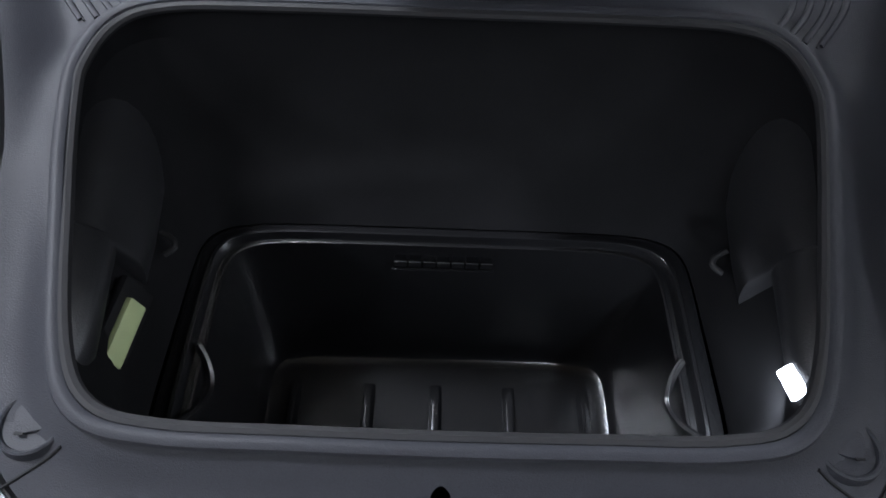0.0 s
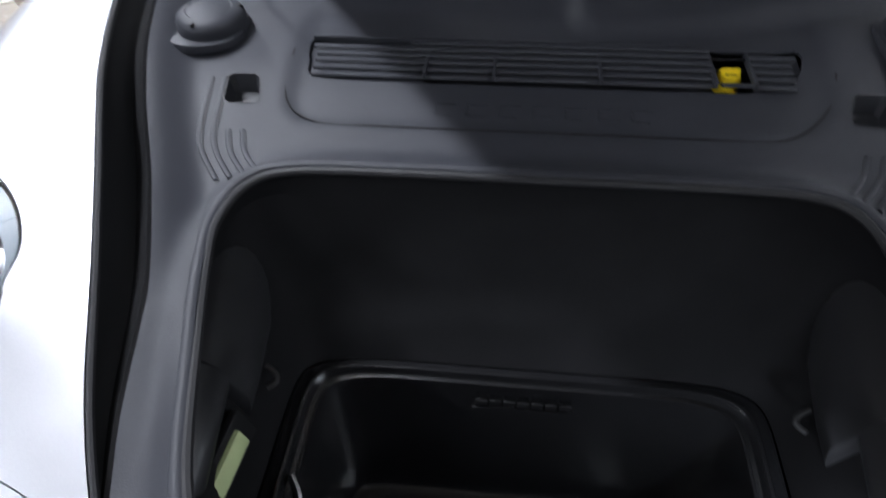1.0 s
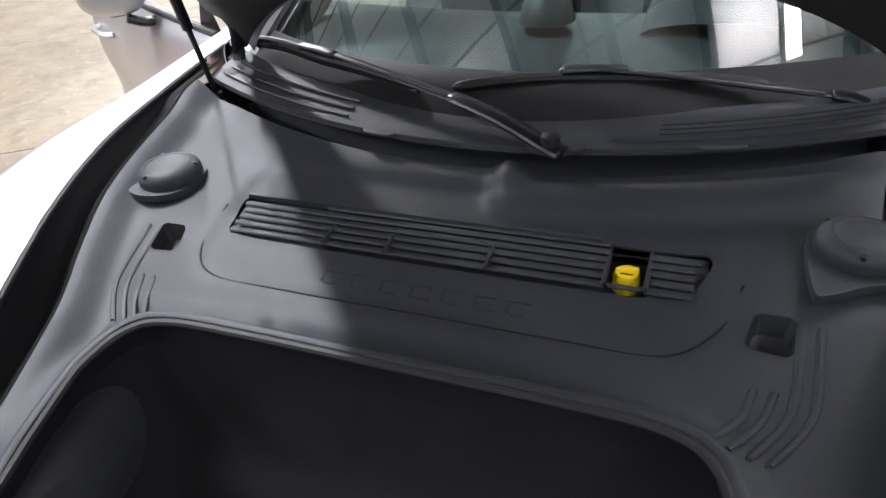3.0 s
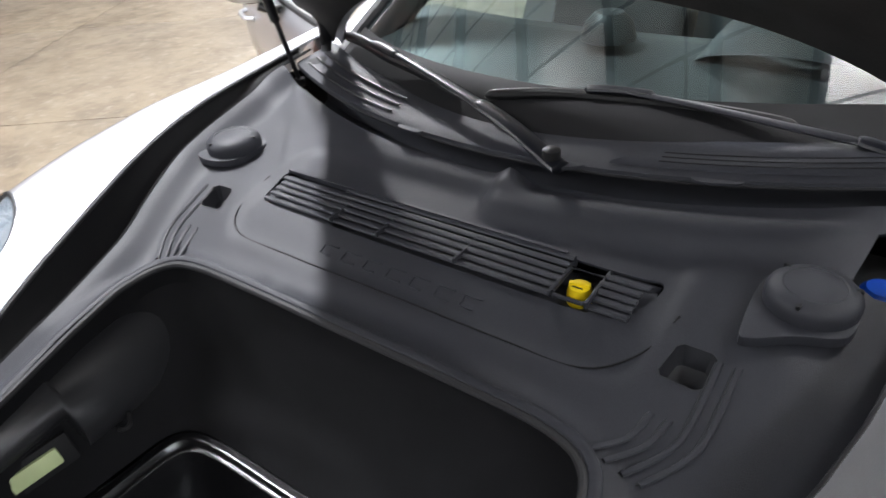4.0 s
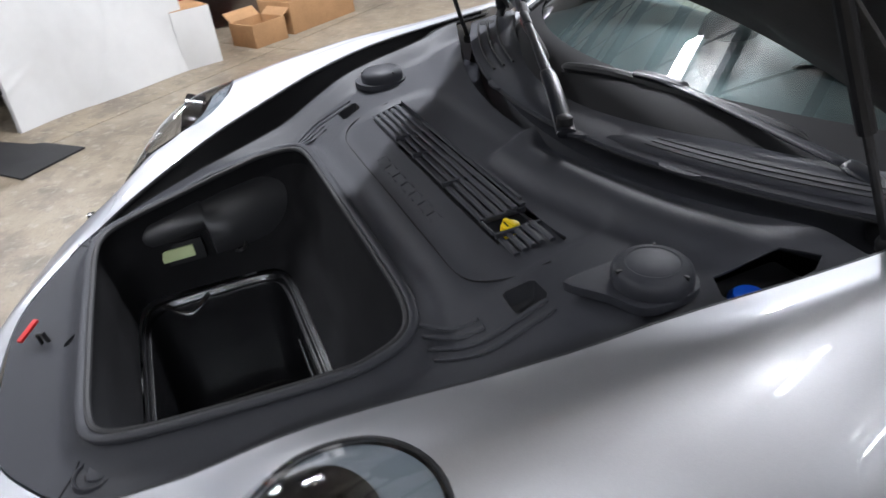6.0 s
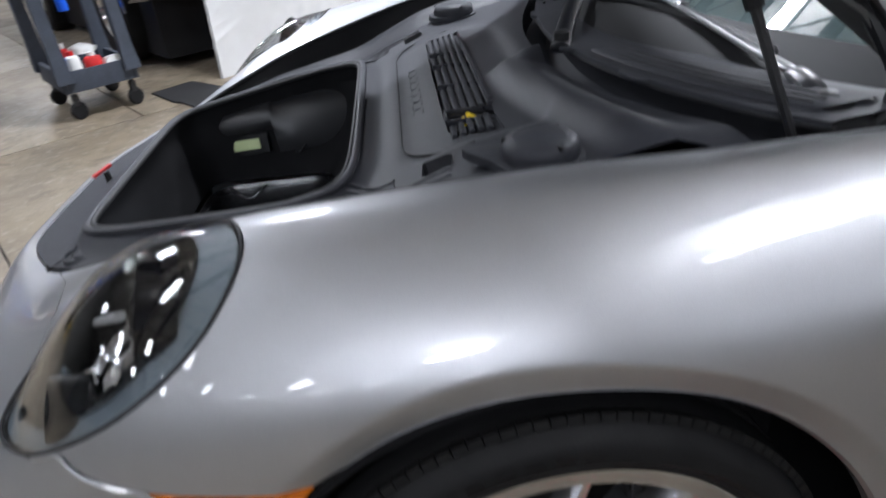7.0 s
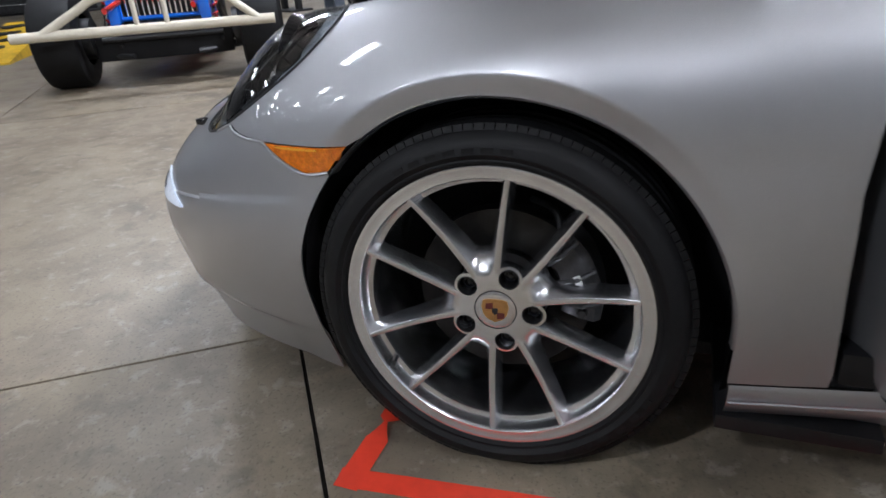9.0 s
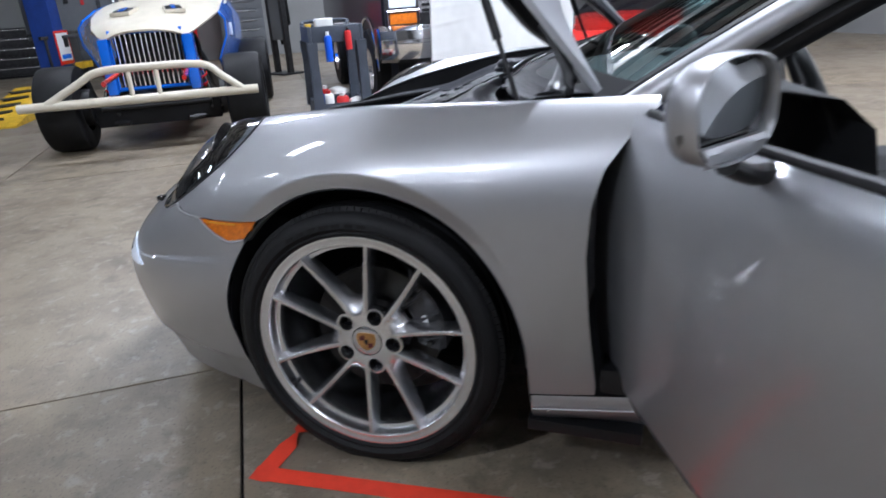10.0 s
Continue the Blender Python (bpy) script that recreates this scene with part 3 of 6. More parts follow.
RING_GREY = material("ring_grey", (0.20, 0.235, 0.265), rough=0.35, stain=0.1)
HOUSING = material("headlight_housing", (0.030, 0.028, 0.026), rough=0.3, coat=1.0, stain=0.5, stain_scale=18)
SMOKED = material("smoked_reflector", (0.30, 0.295, 0.29), rough=0.24, metal=0.85, stain=0.35, stain_scale=30)
for side in (1, -1):
    LIGHT = HEADLIGHT if side == 1 else HEADLIGHT_R
    front_f = [(3.87, 2.90), (3.93, 3.4), (3.81, 3.83), (3.4, 4.5), (2.96, 4.97)]
    front_b = [(u - .015, w - .005) for u, w in front_f]
    part("fender", skin_panel(fender_line(front_f, side), [LIGHT], side, step=0.028 if side == 1 else 0.05), SILVER, car)
    part("bumper_half", skin_panel(bumper_line(front_b), [DRL, INTAKE], side, offset=bumper_form, step=0.05), SILVER, car)
    # headlight: bowl, inner shell, lens, rim ring, projectors
    bowl = part("headlight", skin_panel(LIGHT, [], side, offset=-0.075, step=0.08, thick=0.003), SMOKED, car, "clear headlight with chrome projectors")
    u_, w_ = np.array([p[0] for p in LIGHT]), np.array([p[1] for p in LIGHT])
    n_ = skin_normal(u_, w_)
    part("shell", loft([list(mirrored(skin(u_, w_) + o * n_, side)) for o in (-0.075, -0.002)], closed=True), HOUSING, bowl)
    part("lens", skin_panel(shrink(LIGHT, 0.985), [], side, offset=lambda u, w: .001 + .020 * np.clip(1 - ((u - 4.6) / .70) ** 2 - ((w - 3.5) / .95) ** 2, 0, 1), step=0.08, thick=0.003), LENS, bowl).visible_shadow = False
    # grey crescent, widest at the rear and outer side
    inner = [(u - 0.055 - .05 * max(0, u - 4.6), w + 0.05) for u, w in shrink(LIGHT, 0.84)]
    part("trim_ring", skin_panel(shrink(LIGHT, 0.972), [inner], side, offset=lambda u, w: -.004 - .020 * np.clip(1 - ((u - 4.6) / .70) ** 2 - ((w - 3.5) / .95) ** 2, 0, 1), step=0.04, thick=0.003), RING_GREY, bowl)
    iu, iw = np.array([p[0] for p in inner]), np.array([p[1] for p in inner])
    inn = skin_normal(iu, iw)
    part("inner_wall", loft([list(mirrored(skin(iu, iw) + o * inn, side)) for o in (-0.07, -0.008)], closed=True), HOUSING, bowl)
    part("edge_seal", tube([tuple(p) for p in mirrored(skin(u_, w_) + .0005 * n_, side)], .0028, 6, True), SEALRUBBER, bowl)
    for (pu, pw, pr, po) in ((4.86, 3.62, 0.066, -0.040), (4.42, 3.02, 0.040, -0.032)):
        c = mirrored(skin([pu], [pw]) + po * skin_normal(np.array([pu]), np.array([pw])), side)[0]
        aim = Vector((0.25 * side, -0.9, 0.30)).normalized()
        m = Matrix.Translation(c) @ aim.to_track_quat("Z", "Y").to_matrix().to_4x4()
        facets = revolve([(pr * .30, -.022), (pr * .52, -.016), (pr * .72, -.004), (pr * .88, .012), (pr * 1.0, .032)], 22, m)
        jit = random.Random(5)
        for v in facets.verts:
            v.co += Vector((jit.uniform(-1, 1), jit.uniform(-1, 1), jit.uniform(-1, 1))) * .0038
        ref = finish(facets, "reflector", 4)
        part("reflector", ref, CHROME, bowl)
        part("reflector_rim", revolve([(pr * 1.0, .030), (pr * 1.05, .033), (pr * 1.06, .028), (pr * 1.03, -.01)], 32, m), GLOSSBLACK, bowl)
        ball = bmesh.new()
        bmesh.ops.create_icosphere(ball, subdivisions=3, radius=pr * .46, matrix=m @ Matrix.Translation((0, 0, .004)))
        me = bpy.data.meshes.new("projector")
        ball.to_mesh(me)
        ball.free()
        part("projector", me, CHROME, bowl)
        part("projector_lens", revolve([(pr * .50, .004), (pr * .50, .026), (pr * .44, .034), (pr * .30, .040), (0, .042)], 24, m), GLOSSBLACK, bowl)
    tilt = random.Random(11)
    for k in range(10):
        for j in range(3):
            fu, fw = 4.98 - .075 * k + .05 * j, 3.92 - .085 * k - .17 * j
            c = mirrored(skin([fu], [fw]) - (.034 + .006 * j) * skin_normal(np.array([fu]), np.array([fw])), side)[0]
            aim = Vector(((.48 + tilt.uniform(-.22, .22)) * side, .05 + tilt.uniform(-.3, .3), .78 + tilt.uniform(-.25, .25))).normalized()
            part("facet", box(.016, .022, .004, .0012, Matrix.Translation(c) @ aim.to_track_quat("Z", "Y").to_matrix().to_4x4() @ Matrix.Rotation(.4 * k, 4, "Z")), CHROME, bowl)
    e0, e1 = mirrored([(.545, -.592, .654), (.640, -.478, .722)], side)
    lift_ = np.array([.006 * side, -.004, .010])
    part("light_bar", tube([e0 + lift_, e0 + (e1 - e0) * .5 + lift_, e1 + lift_], .0085, 10, flat=.8, taper=lambda f: .75 + .25 * f), SHIRT, bowl)
    c1 = mirrored(skin([4.18], [3.05]) - 0.045 * skin_normal(np.array([4.18]), np.array([3.05])), side)[0]
    mm = Matrix.Translation(c1) @ Vector((.35 * side, -.8, .5)).normalized().to_track_quat("Z", "Y").to_matrix().to_4x4()
    part("turn_reflector", revolve([(.050, .016), (.042, .006), (.028, -.001), (0, -.004)], 28, mm), RING_GREY, bowl)
    # side indicator
    ind = part("indicator", skin_panel(shrink(INDICATOR, 0.97), [], side, offset=0.002, step=0.04, thick=0.012), AMBER, car, "amber front side indicator lens")
    # a paler amber strip near the lens's upper edge
    part("indicator_strip", skin_panel([(5.10, 2.322), (5.20, 2.288), (5.33, 2.243), (5.335, 2.222), (5.20, 2.262), (5.115, 2.298)], [], side, offset=0.0036, step=0.05, thick=0.002), AMBERLIGHT, ind, "pale amber strip near the top of the indicator")
    # rolled edge of the bumper below the headlight and the indicator
    eu = smooth_path([(u, w, 0) for u, w in ((4.40, 2.625), (4.58, 2.655), (4.66, 2.585), (4.745, 2.515), (4.87, 2.435), (5.01, 2.37), (5.09, 2.24), (5.185, 2.095), (5.28, 1.99), (5.375, 1.98))], 4)
    eu_u, eu_w = np.array([p.x for p in eu]), np.array([p.y for p in eu])
    part("bumper_edge", tube([tuple(p) for p in mirrored(skin(eu_u, eu_w) + .0012 * skin_normal(eu_u, eu_w), side)], .0032, 8), SILVER, car)
    # daytime lamp
    drl = part("daytime_lamp", skin_panel(shrink(DRL, 0.97), [], side, offset=0.004, step=0.05, thick=0.02), DRLM, car, "clear white daytime running lamp")
    part("lamp_slot", skin_panel([(3.50, 1.93), (3.535, 1.76), (3.70, 1.62), (3.72, 1.70), (3.60, 1.80)], [], side, offset=0.0055, step=0.05, thick=0.002), DARKMETAL, drl)
    part("intake_mesh", skin_panel(INTAKE, [], side, offset=-0.05, step=0.1, thick=0.004), BLACK, car)
    # washer jet
    wj = mirrored(skin([3.57], [2.78]), side)[0]
    part("washer_jet", box(0.022, 0.022, 0.014, 0.005, Matrix.Translation((wj[0], wj[1], wj[2] + 0.007))), GLOSSBLACK, car)
    # rolled arch lip
    lip_a = [at_yz(*arch_point(a)) for a in np.linspace(-2, 141, 50)]
    pu, pw = np.array([p[0] for p in lip_a]), np.array([p[1] for p in lip_a])
    pts = skin(pu, pw)
    rows = []
    for dx, dr in ((0.0015, 0.001), (-0.004, -0.004), (-0.022, -0.006), (-0.024, 0.0)):
        row = []
        for p in pts:
            v = np.array([0, p[1] - ARCH_Y, p[2] - ARCH_Z])
            v /= np.linalg.norm(v)
            row.append(mirrored(p + np.array([dx, 0, 0]) + v * dr, side))
        rows.append(row)
    part("arch_lip", loft(rows), SILVER, car)
    # wheel house liner
    rows = []
    for xx, rr in ((0.868, ARCH_R - .004), (0.80, ARCH_R + .01), (0.60, ARCH_R + .012), (0.56, ARCH_R - .05), (0.555, 0.05)):
        row = [(side * xx, ARCH_Y + rr * math.cos(radians(a)), ARCH_Z + rr * math.sin(radians(a))) for a in np.linspace(0, 180, 40)]
        row = [(side * min(xx, .815), ARCH_Y + rr - .004, 0.20)] + row + [(side * min(xx, .80), ARCH_Y - rr, 0.20), (side * min(xx, .74), ARCH_Y - rr, 0.09)]
        rows.append(row)
    part("wheel_liner", loft(rows), FELT, car)
    # closing panel behind the wheel house
    close = [(.55, .30), (.838, .30), (.85, .70), (.80, .81), (.68, .85), (.55, .85)]
    part("inner_panel", loft([[(side * x, y, z) for x, z in close] for y in (.455, .470)], closed=True, cap=True), GUTTERM, car)
    # sill below the fender and door
    sill = [(.850, .243), (.853, .232), (.846, .20), (.82, .165), (.78, .155), (.70, .16)]
    part("sill", loft([[(side * x, y, z + (y - .43) * .13 * (z > .16)) for x, z in sill] for y in np.linspace(.418, 1.75, 14)]), SILVER, car)
    part("sill_crease", tube([(side * .8515, y, .208 + (y - .43) * .13) for y in np.linspace(.42, 1.74, 12)], .0022, 6), SILVER, car)
    # unseen block, added to keep light off the floor under the sill
    part("underbody_shade_block", box(.34, .26, .03, .006, Matrix.Translation((side * .665, .535, .150))), BLACK, car)
    part("sill_step", box(.12, 1.2, .06, .012, Matrix.Translation((side * .79, 1.17, .30))), BLACK, car)


# ---- wheels ----
BOLTWELL = material("bolt_hole_metal", (0.05, 0.05, 0.052), rough=0.35, metal=0.8, stain=0.3, stain_scale=60)
CALIPER = material("cast_caliper", (0.085, 0.085, 0.09), rough=0.35, metal=0.5, stain=0.4, stain_scale=40)


def wheel(side, y, toe=0.0):
    """A ten-spoke alloy wheel with its tyre and brake, the outer face towards side."""
    m = pose(side * 0.880, y + 0.020, 0.3375) @ Matrix.Rotation(radians(toe), 4, "Z") @ Matrix.Rotation(radians((90 - 1.4) * side), 4, "Y")

    def at(r, deg, h):
        """A place on the wheel: radius, angle from the front towards the ground, height over the rim's face."""
        a = radians(deg)
        return m @ Vector((side * r * math.sin(a), -r * math.cos(a), h))

    rim = [(.2775, -.010), (.2780, -.002), (.2765, .0022), (.2735, .0030), (.2690, .0018), (.2600, .0002), (.2545, .0004), (.2528, -.002), (.2515, -.008), (.2500, -.024), (.2485, -.0285), (.2440, -.0300), (.2395, -.0310), (.2380, -.036), (.237, -.06), (.233, -.09), (.229, -.12), (.233, -.20), (.26, -.215), (.268, -.21), (.247, -.19), (.243, -.12), (.258, -.045), (.270, -.02)]
    base = part("wheel", revolve(rim, 112, m, closed=True), ALLOY, car, "silver ten-spoke alloy wheel")
    tyre = [(.270, -.010), (.2785, .002), (.2815, .0078), (.2855, .0085), (.2880, .0072), (.297, .0135), (.312, .0105), (.322, .004), (.330, -.008), (.336, -.020), (.3395, -.036)]
    for g in (-.065, -.105, -.145):
        tyre += [(.3405, g + .009), (.3335, g + .007), (.3335, g - .007), (.3405, g - .009)]
    tyre += [(.340, -.185), (.335, -.205), (.320, -.222), (.295, -.232), (.272, -.222), (.262, -.205)]
    tb = revolve(tyre, 112, m)
    for v in tb.verts:
        v.co.z = max(v.co.z, .0015)
    part("tyre", tb, RUBBER, base, "black low-profile tyre")
    # valve in the rim's well
    stem = part("valve", tube([at(.248, 33.0, -.046), at(.244, 33.0, -.030), at(.240, 33.0, -.010)], .0042, 10), DARKMETAL, base)
    part("valve_cap", tube([at(.2425, 33.0, -.022), at(.2385, 33.0, -.004)], .0052, 10), DARKMETAL, stem)
    # tread blocks along the shoulder
    tb = bmesh.new()
    for k in range(120):
        box(.011, .0158, .030, 0, m @ Matrix.Rotation(2 * math.pi * k / 120, 4, "Z") @ Matrix.Translation((.3318, 0, -.025)) @ Matrix.Rotation(.35, 4, "Y"), bm=tb)
    for v in tb.verts:
        v.co.z = max(v.co.z, .002)
    part("tread_shoulder", tb, RUBBER, base)
    # raised bars for the sidewall writing
    for a in list(range(-96, -56, 6)) + list(range(118, 160, 7)):
        ang = radians(a)
        turn = m @ Matrix.Rotation(math.atan2(-math.cos(ang), side * math.sin(ang)), 4, "Z")
        part("sidewall_mark", box(.009, .020, .0014, 0, turn @ Matrix.Translation((.304, 0, .0124))), RUBBER, base)
    # hub face with five sunk bolt holes
    pairs = [-4 + 72 * k for k in range(5)]

    def circle(r, cx=0.0, cy=0.0, n=28):
        return [(cx + r * math.cos(2 * math.pi * k / n), cy + r * math.sin(2 * math.pi * k / n)) for k in range(n)]

    bolts = [(.0662 * math.cos(radians(c + 36)), .0662 * math.sin(radians(c + 36))) for c in pairs]

    def face(a, b):
        r = np.hypot(a, b)
        h = -.0215 - .0012 * np.clip((r - .055) / .013, 0, 1) ** 2 - .0035 * np.clip((r - .070) / .021, 0, 1) ** 2
        return np.array([at(float(q), math.degrees(math.atan2(bb, aa)), float(hh)) for q, aa, bb, hh in zip(r, a, b, h)])

    hub_bm = thicken(sheet([(q * math.cos(w), q * math.sin(w)) for w in np.linspace(0, 2 * math.pi, 121)[:-1] for q in [.0795 - .0115 * math.cos(5 * (w - radians(-4)))]], [circle(.0182, x, y) for x, y in bolts], face, .007, .007), .030, lambda c: m.to_3x3() @ Vector((0, 0, 1)))
    hub = part("hub", hub_bm, ALLOY, base)
    for bx, by in bolts:
        ang = math.degrees(math.atan2(by, bx))
        mm = Matrix.Translation(at(.0662, ang, 0)) @ m.to_3x3().to_4x4()
        part("bolt_well", revolve([(.0195, -.0245), (.0188, -.0225), (.0178, -.0222), (.0168, -.025), (.0164, -.052), (0, -.052)], 28, mm), BOLTWELL, hub)
        bolt = part("wheel_bolt", revolve([(.0128, -.052), (.0128, -.0395), (.0118, -.0375), (.0085, -.0370), (.0075, -.0385), (.0070, -.044), (0, -.045)], 20, mm), GLOSSBLACK, hub)
        part("bolt_socket", revolve([(.0055, -.0435), (.0045, -.0405), (0, -.040)], 6, mm), DARKMETAL, bolt)
    # spokes in five pairs, each pair joined by a hollow web
    for c in pairs:
        for s in (-1, 1):
            rows = []
            for f in (0.0, .08, .18, .32, .5, .7, .86, .95, 1.0):
                r = .072 + (.2685 - .072) * f
                sep = 16.0 + 4.8 * f ** .7
                top = -.0225 + .0030 * f + .0215 * f ** 2.2
                dep = .046 - .010 * f
                ridge = .0064 - .0022 * f
                inw = .0135 + .012 * (1 - f) ** 3 + .006 * max(0, f - .85) / .15
                outw = .0120 + .004 * max(0, f - .85) / .15

                def q(off, h):
                    return at(r, c + s * sep - s * math.degrees(off / r), h)
                rows.append([q(-outw, top - dep), q(-outw * .86, top - dep * .5), q(-ridge - .0016, top - .0055), q(-ridge, top - .0012), q(-ridge * .6, top), q(ridge * .6, top), q(ridge, top - .0012), q(ridge + .0018, top - .006), q(inw * .72, top - dep * .42), q(inw, top - dep)])
            part("spoke", loft(rows, closed=True, cap=True), ALLOY, base)
        rows = []
        for g in np.linspace(-1, 1, 21):
            row = []
            for w, r, h in ((0, .064, -.0222), (.12, .0705, -.0228), (.3, .078, -.0262), (.5, .087, -.0325), (.7, .096, -.0415), (.88, .104, -.053), (1, .108, -.066), (1, .090, -.066)):
                r += .055 * abs(g) ** 3.5 * w
                f = min(max((r - .072) / .1965, 0), 1)
                row.append(at(r, c + g * (16.0 + 4.8 * f ** .7 - math.degrees(.003 / r)), h + .004 * abs(g) ** 3 * w))
            rows.append(row)
        part("web", loft(rows), ALLOY, base)
    cap_ = part("centre_cap", revolve([(0, -.0185), (.026, -.0193), (.034, -.0204), (.0368, -.0216), (.0372, -.026)], 48, m), ALLOY, base)
    part("cap_gap", revolve([(.0372, -.0214), (.0378, -.0208), (.0390, -.0210), (.0394, -.0220)], 48, m), GUTTERM, cap_)
    shield = [(-.018, .020), (-.012, .0225), (0, .0235), (.012, .0225), (.018, .020), (.0205, .008), (.0175, -.008), (.010, -.018), (0, -.0235), (-.010, -.018), (-.0175, -.008), (-.0205, .008)]
    up = m @ Matrix.Rotation(radians(90 * side), 4, "Z")
    badge = part("badge", prism([(x * 1.22, y * 1.0) for x, y in shield], .0014, up @ Matrix.Translation((0, 0, -.0190)), .0004), CREST_GOLD, cap_)
    for sx, sy in ((-1, 1), (1, -1), (1, 1), (-1, -1)):
        dark = (sx * sy < 0)
        part("badge_field", prism([(0.0035 * sx, 0.0030 * sy), (.0175 * sx, .0030 * sy), (.0170 * sx, .014 * sy), (.0035 * sx, .0165 * sy)], .0006, up @ Matrix.Translation((0, 0, -.0176))), CREST_RED if dark else CREST_GOLD, badge)
    part("badge_centre", prism([(-.0055, .006), (.0055, .006), (.0050, -.003), (0, -.008), (-.0050, -.003)], .0010, up @ Matrix.Translation((0, 0, -.0172))), BLACK, badge)
    disc = part("brake_disc", revolve([(.09, -.098), (.165, -.098), (.1655, -.128), (.06, -.128)], 64, m), DISC, base)
    part("brake_bell", revolve([(0, -.080), (.072, -.081), (.084, -.090), (.090, -.13)], 40, m), DARKMETAL, disc)
    # caliper over the disc, towards the rear of the car
    cal = []
    for a in np.linspace(-30, 32, 16):
        k = .006 * math.cos(radians(a * 6))
        cal.append([at(r, 180 + 20 + a, h) for r, h in ((.112, -.078), (.122, -.066 + k), (.15, -.060 + k), (.172, -.064), (.184, -.078), (.186, -.14), (.112, -.14))])
    caliper = part("caliper", loft(cal, closed=True, cap=True), CALIPER, base)
    for k in (-18, 2, 22):
        part("caliper_rib", tube([at(.116, 200 + k, -.064), at(.15, 200 + k, -.054), at(.182, 200 + k, -.070)], .0055, 8), CALIPER, caliper)
    for k in range(3):
        part("caliper_mark", box(.012, .0065, .0016, 0, m @ Matrix.Rotation(radians(90 + side * (20 + (k - 1) * 3.6)), 4, "Z") @ Matrix.Translation((.152, 0, -.0530))), WHITEINK, caliper)
    for k in (-24, 26):
        mm = Matrix.Translation(at(.15, 200 + k, 0)) @ m.to_3x3().to_4x4()
        part("caliper_bolt", revolve([(0, -.050), (.008, -.050), (.0095, -.053), (.0095, -.068)], 8, mm), DARKMETAL, caliper)
    part("brake_hose", tube(smooth_path([at(.12, 215, -.10), at(.16, 228, -.075), at(.19, 240, -.10), at(.17, 255, -.16)], 6), .006, 8), RUBBER, base)
    return base


wheel(1, 0.0, 2.8)
wheel(-1, 0.0, 2.8)
wheel(1, 2.475)
wheel(-1, 2.475)

# ---- front luggage bay: moulded deck ----
DECK_Y = [-.90, -.67, -.45, -.21, -.13, -.03, .06, .15, .22, .30, .50]
DECK_Z = [.612, .675, .703, .735, .766, .803, .818, .828, .838, .850, .86]


HALF_OPENING = [(.13, -.681), (.235, -.679), (.298, -.664), (.334, -.61), (.370, -.48), (.402, -.34), (.406, -.285), (.386, -.228), (.33, -.203), (.2, -.198)]
OPENING = ring_of([(0, -.682)] + HALF_OPENING + [(0, -.198)] + [(-x, y) for x, y in HALF_OPENING[::-1]], per=5)


LID_EDGE = skin(np.linspace(0, 8, 200), np.full(200, 5.0))


WING_U = np.linspace(0, 8, 200)
WING_EDGE = skin(WING_U, np.array([lid_side(u) if u > 3.1 else 5.0 for u in WING_U]))


def edge_at(y, line=LID_EDGE):
    """x and z of the lid's edge on the fender at y."""
    return np.interp(y, line[:, 1], line[:, 0]), np.interp(y, line[:, 1], line[:, 2])


def gap_to(x, y, poly):
    """Distance from points to a closed outline."""
    p, a = np.stack([x, y], -1)[:, None, :], np.array(poly)
    d = np.roll(a, -1, 0) - a
    t = np.clip(((p - a) * d).sum(-1) / np.maximum((d * d).sum(-1), 1e-12), 0, 1)
    return np.sqrt((((p - a) - t[..., None] * d) ** 2).sum(-1)).min(1)


def wider(y):
    """How much farther out the passenger's wing lies."""
    return .045 * np.clip((np.asarray(y, float) + .75) / .62, 0, 1)


def channel(y):
    """Width of the rain channel along the passenger's wing."""
    return .006 + .044 * np.clip((np.asarray(y, float) + .66) / .25, 0, 1)


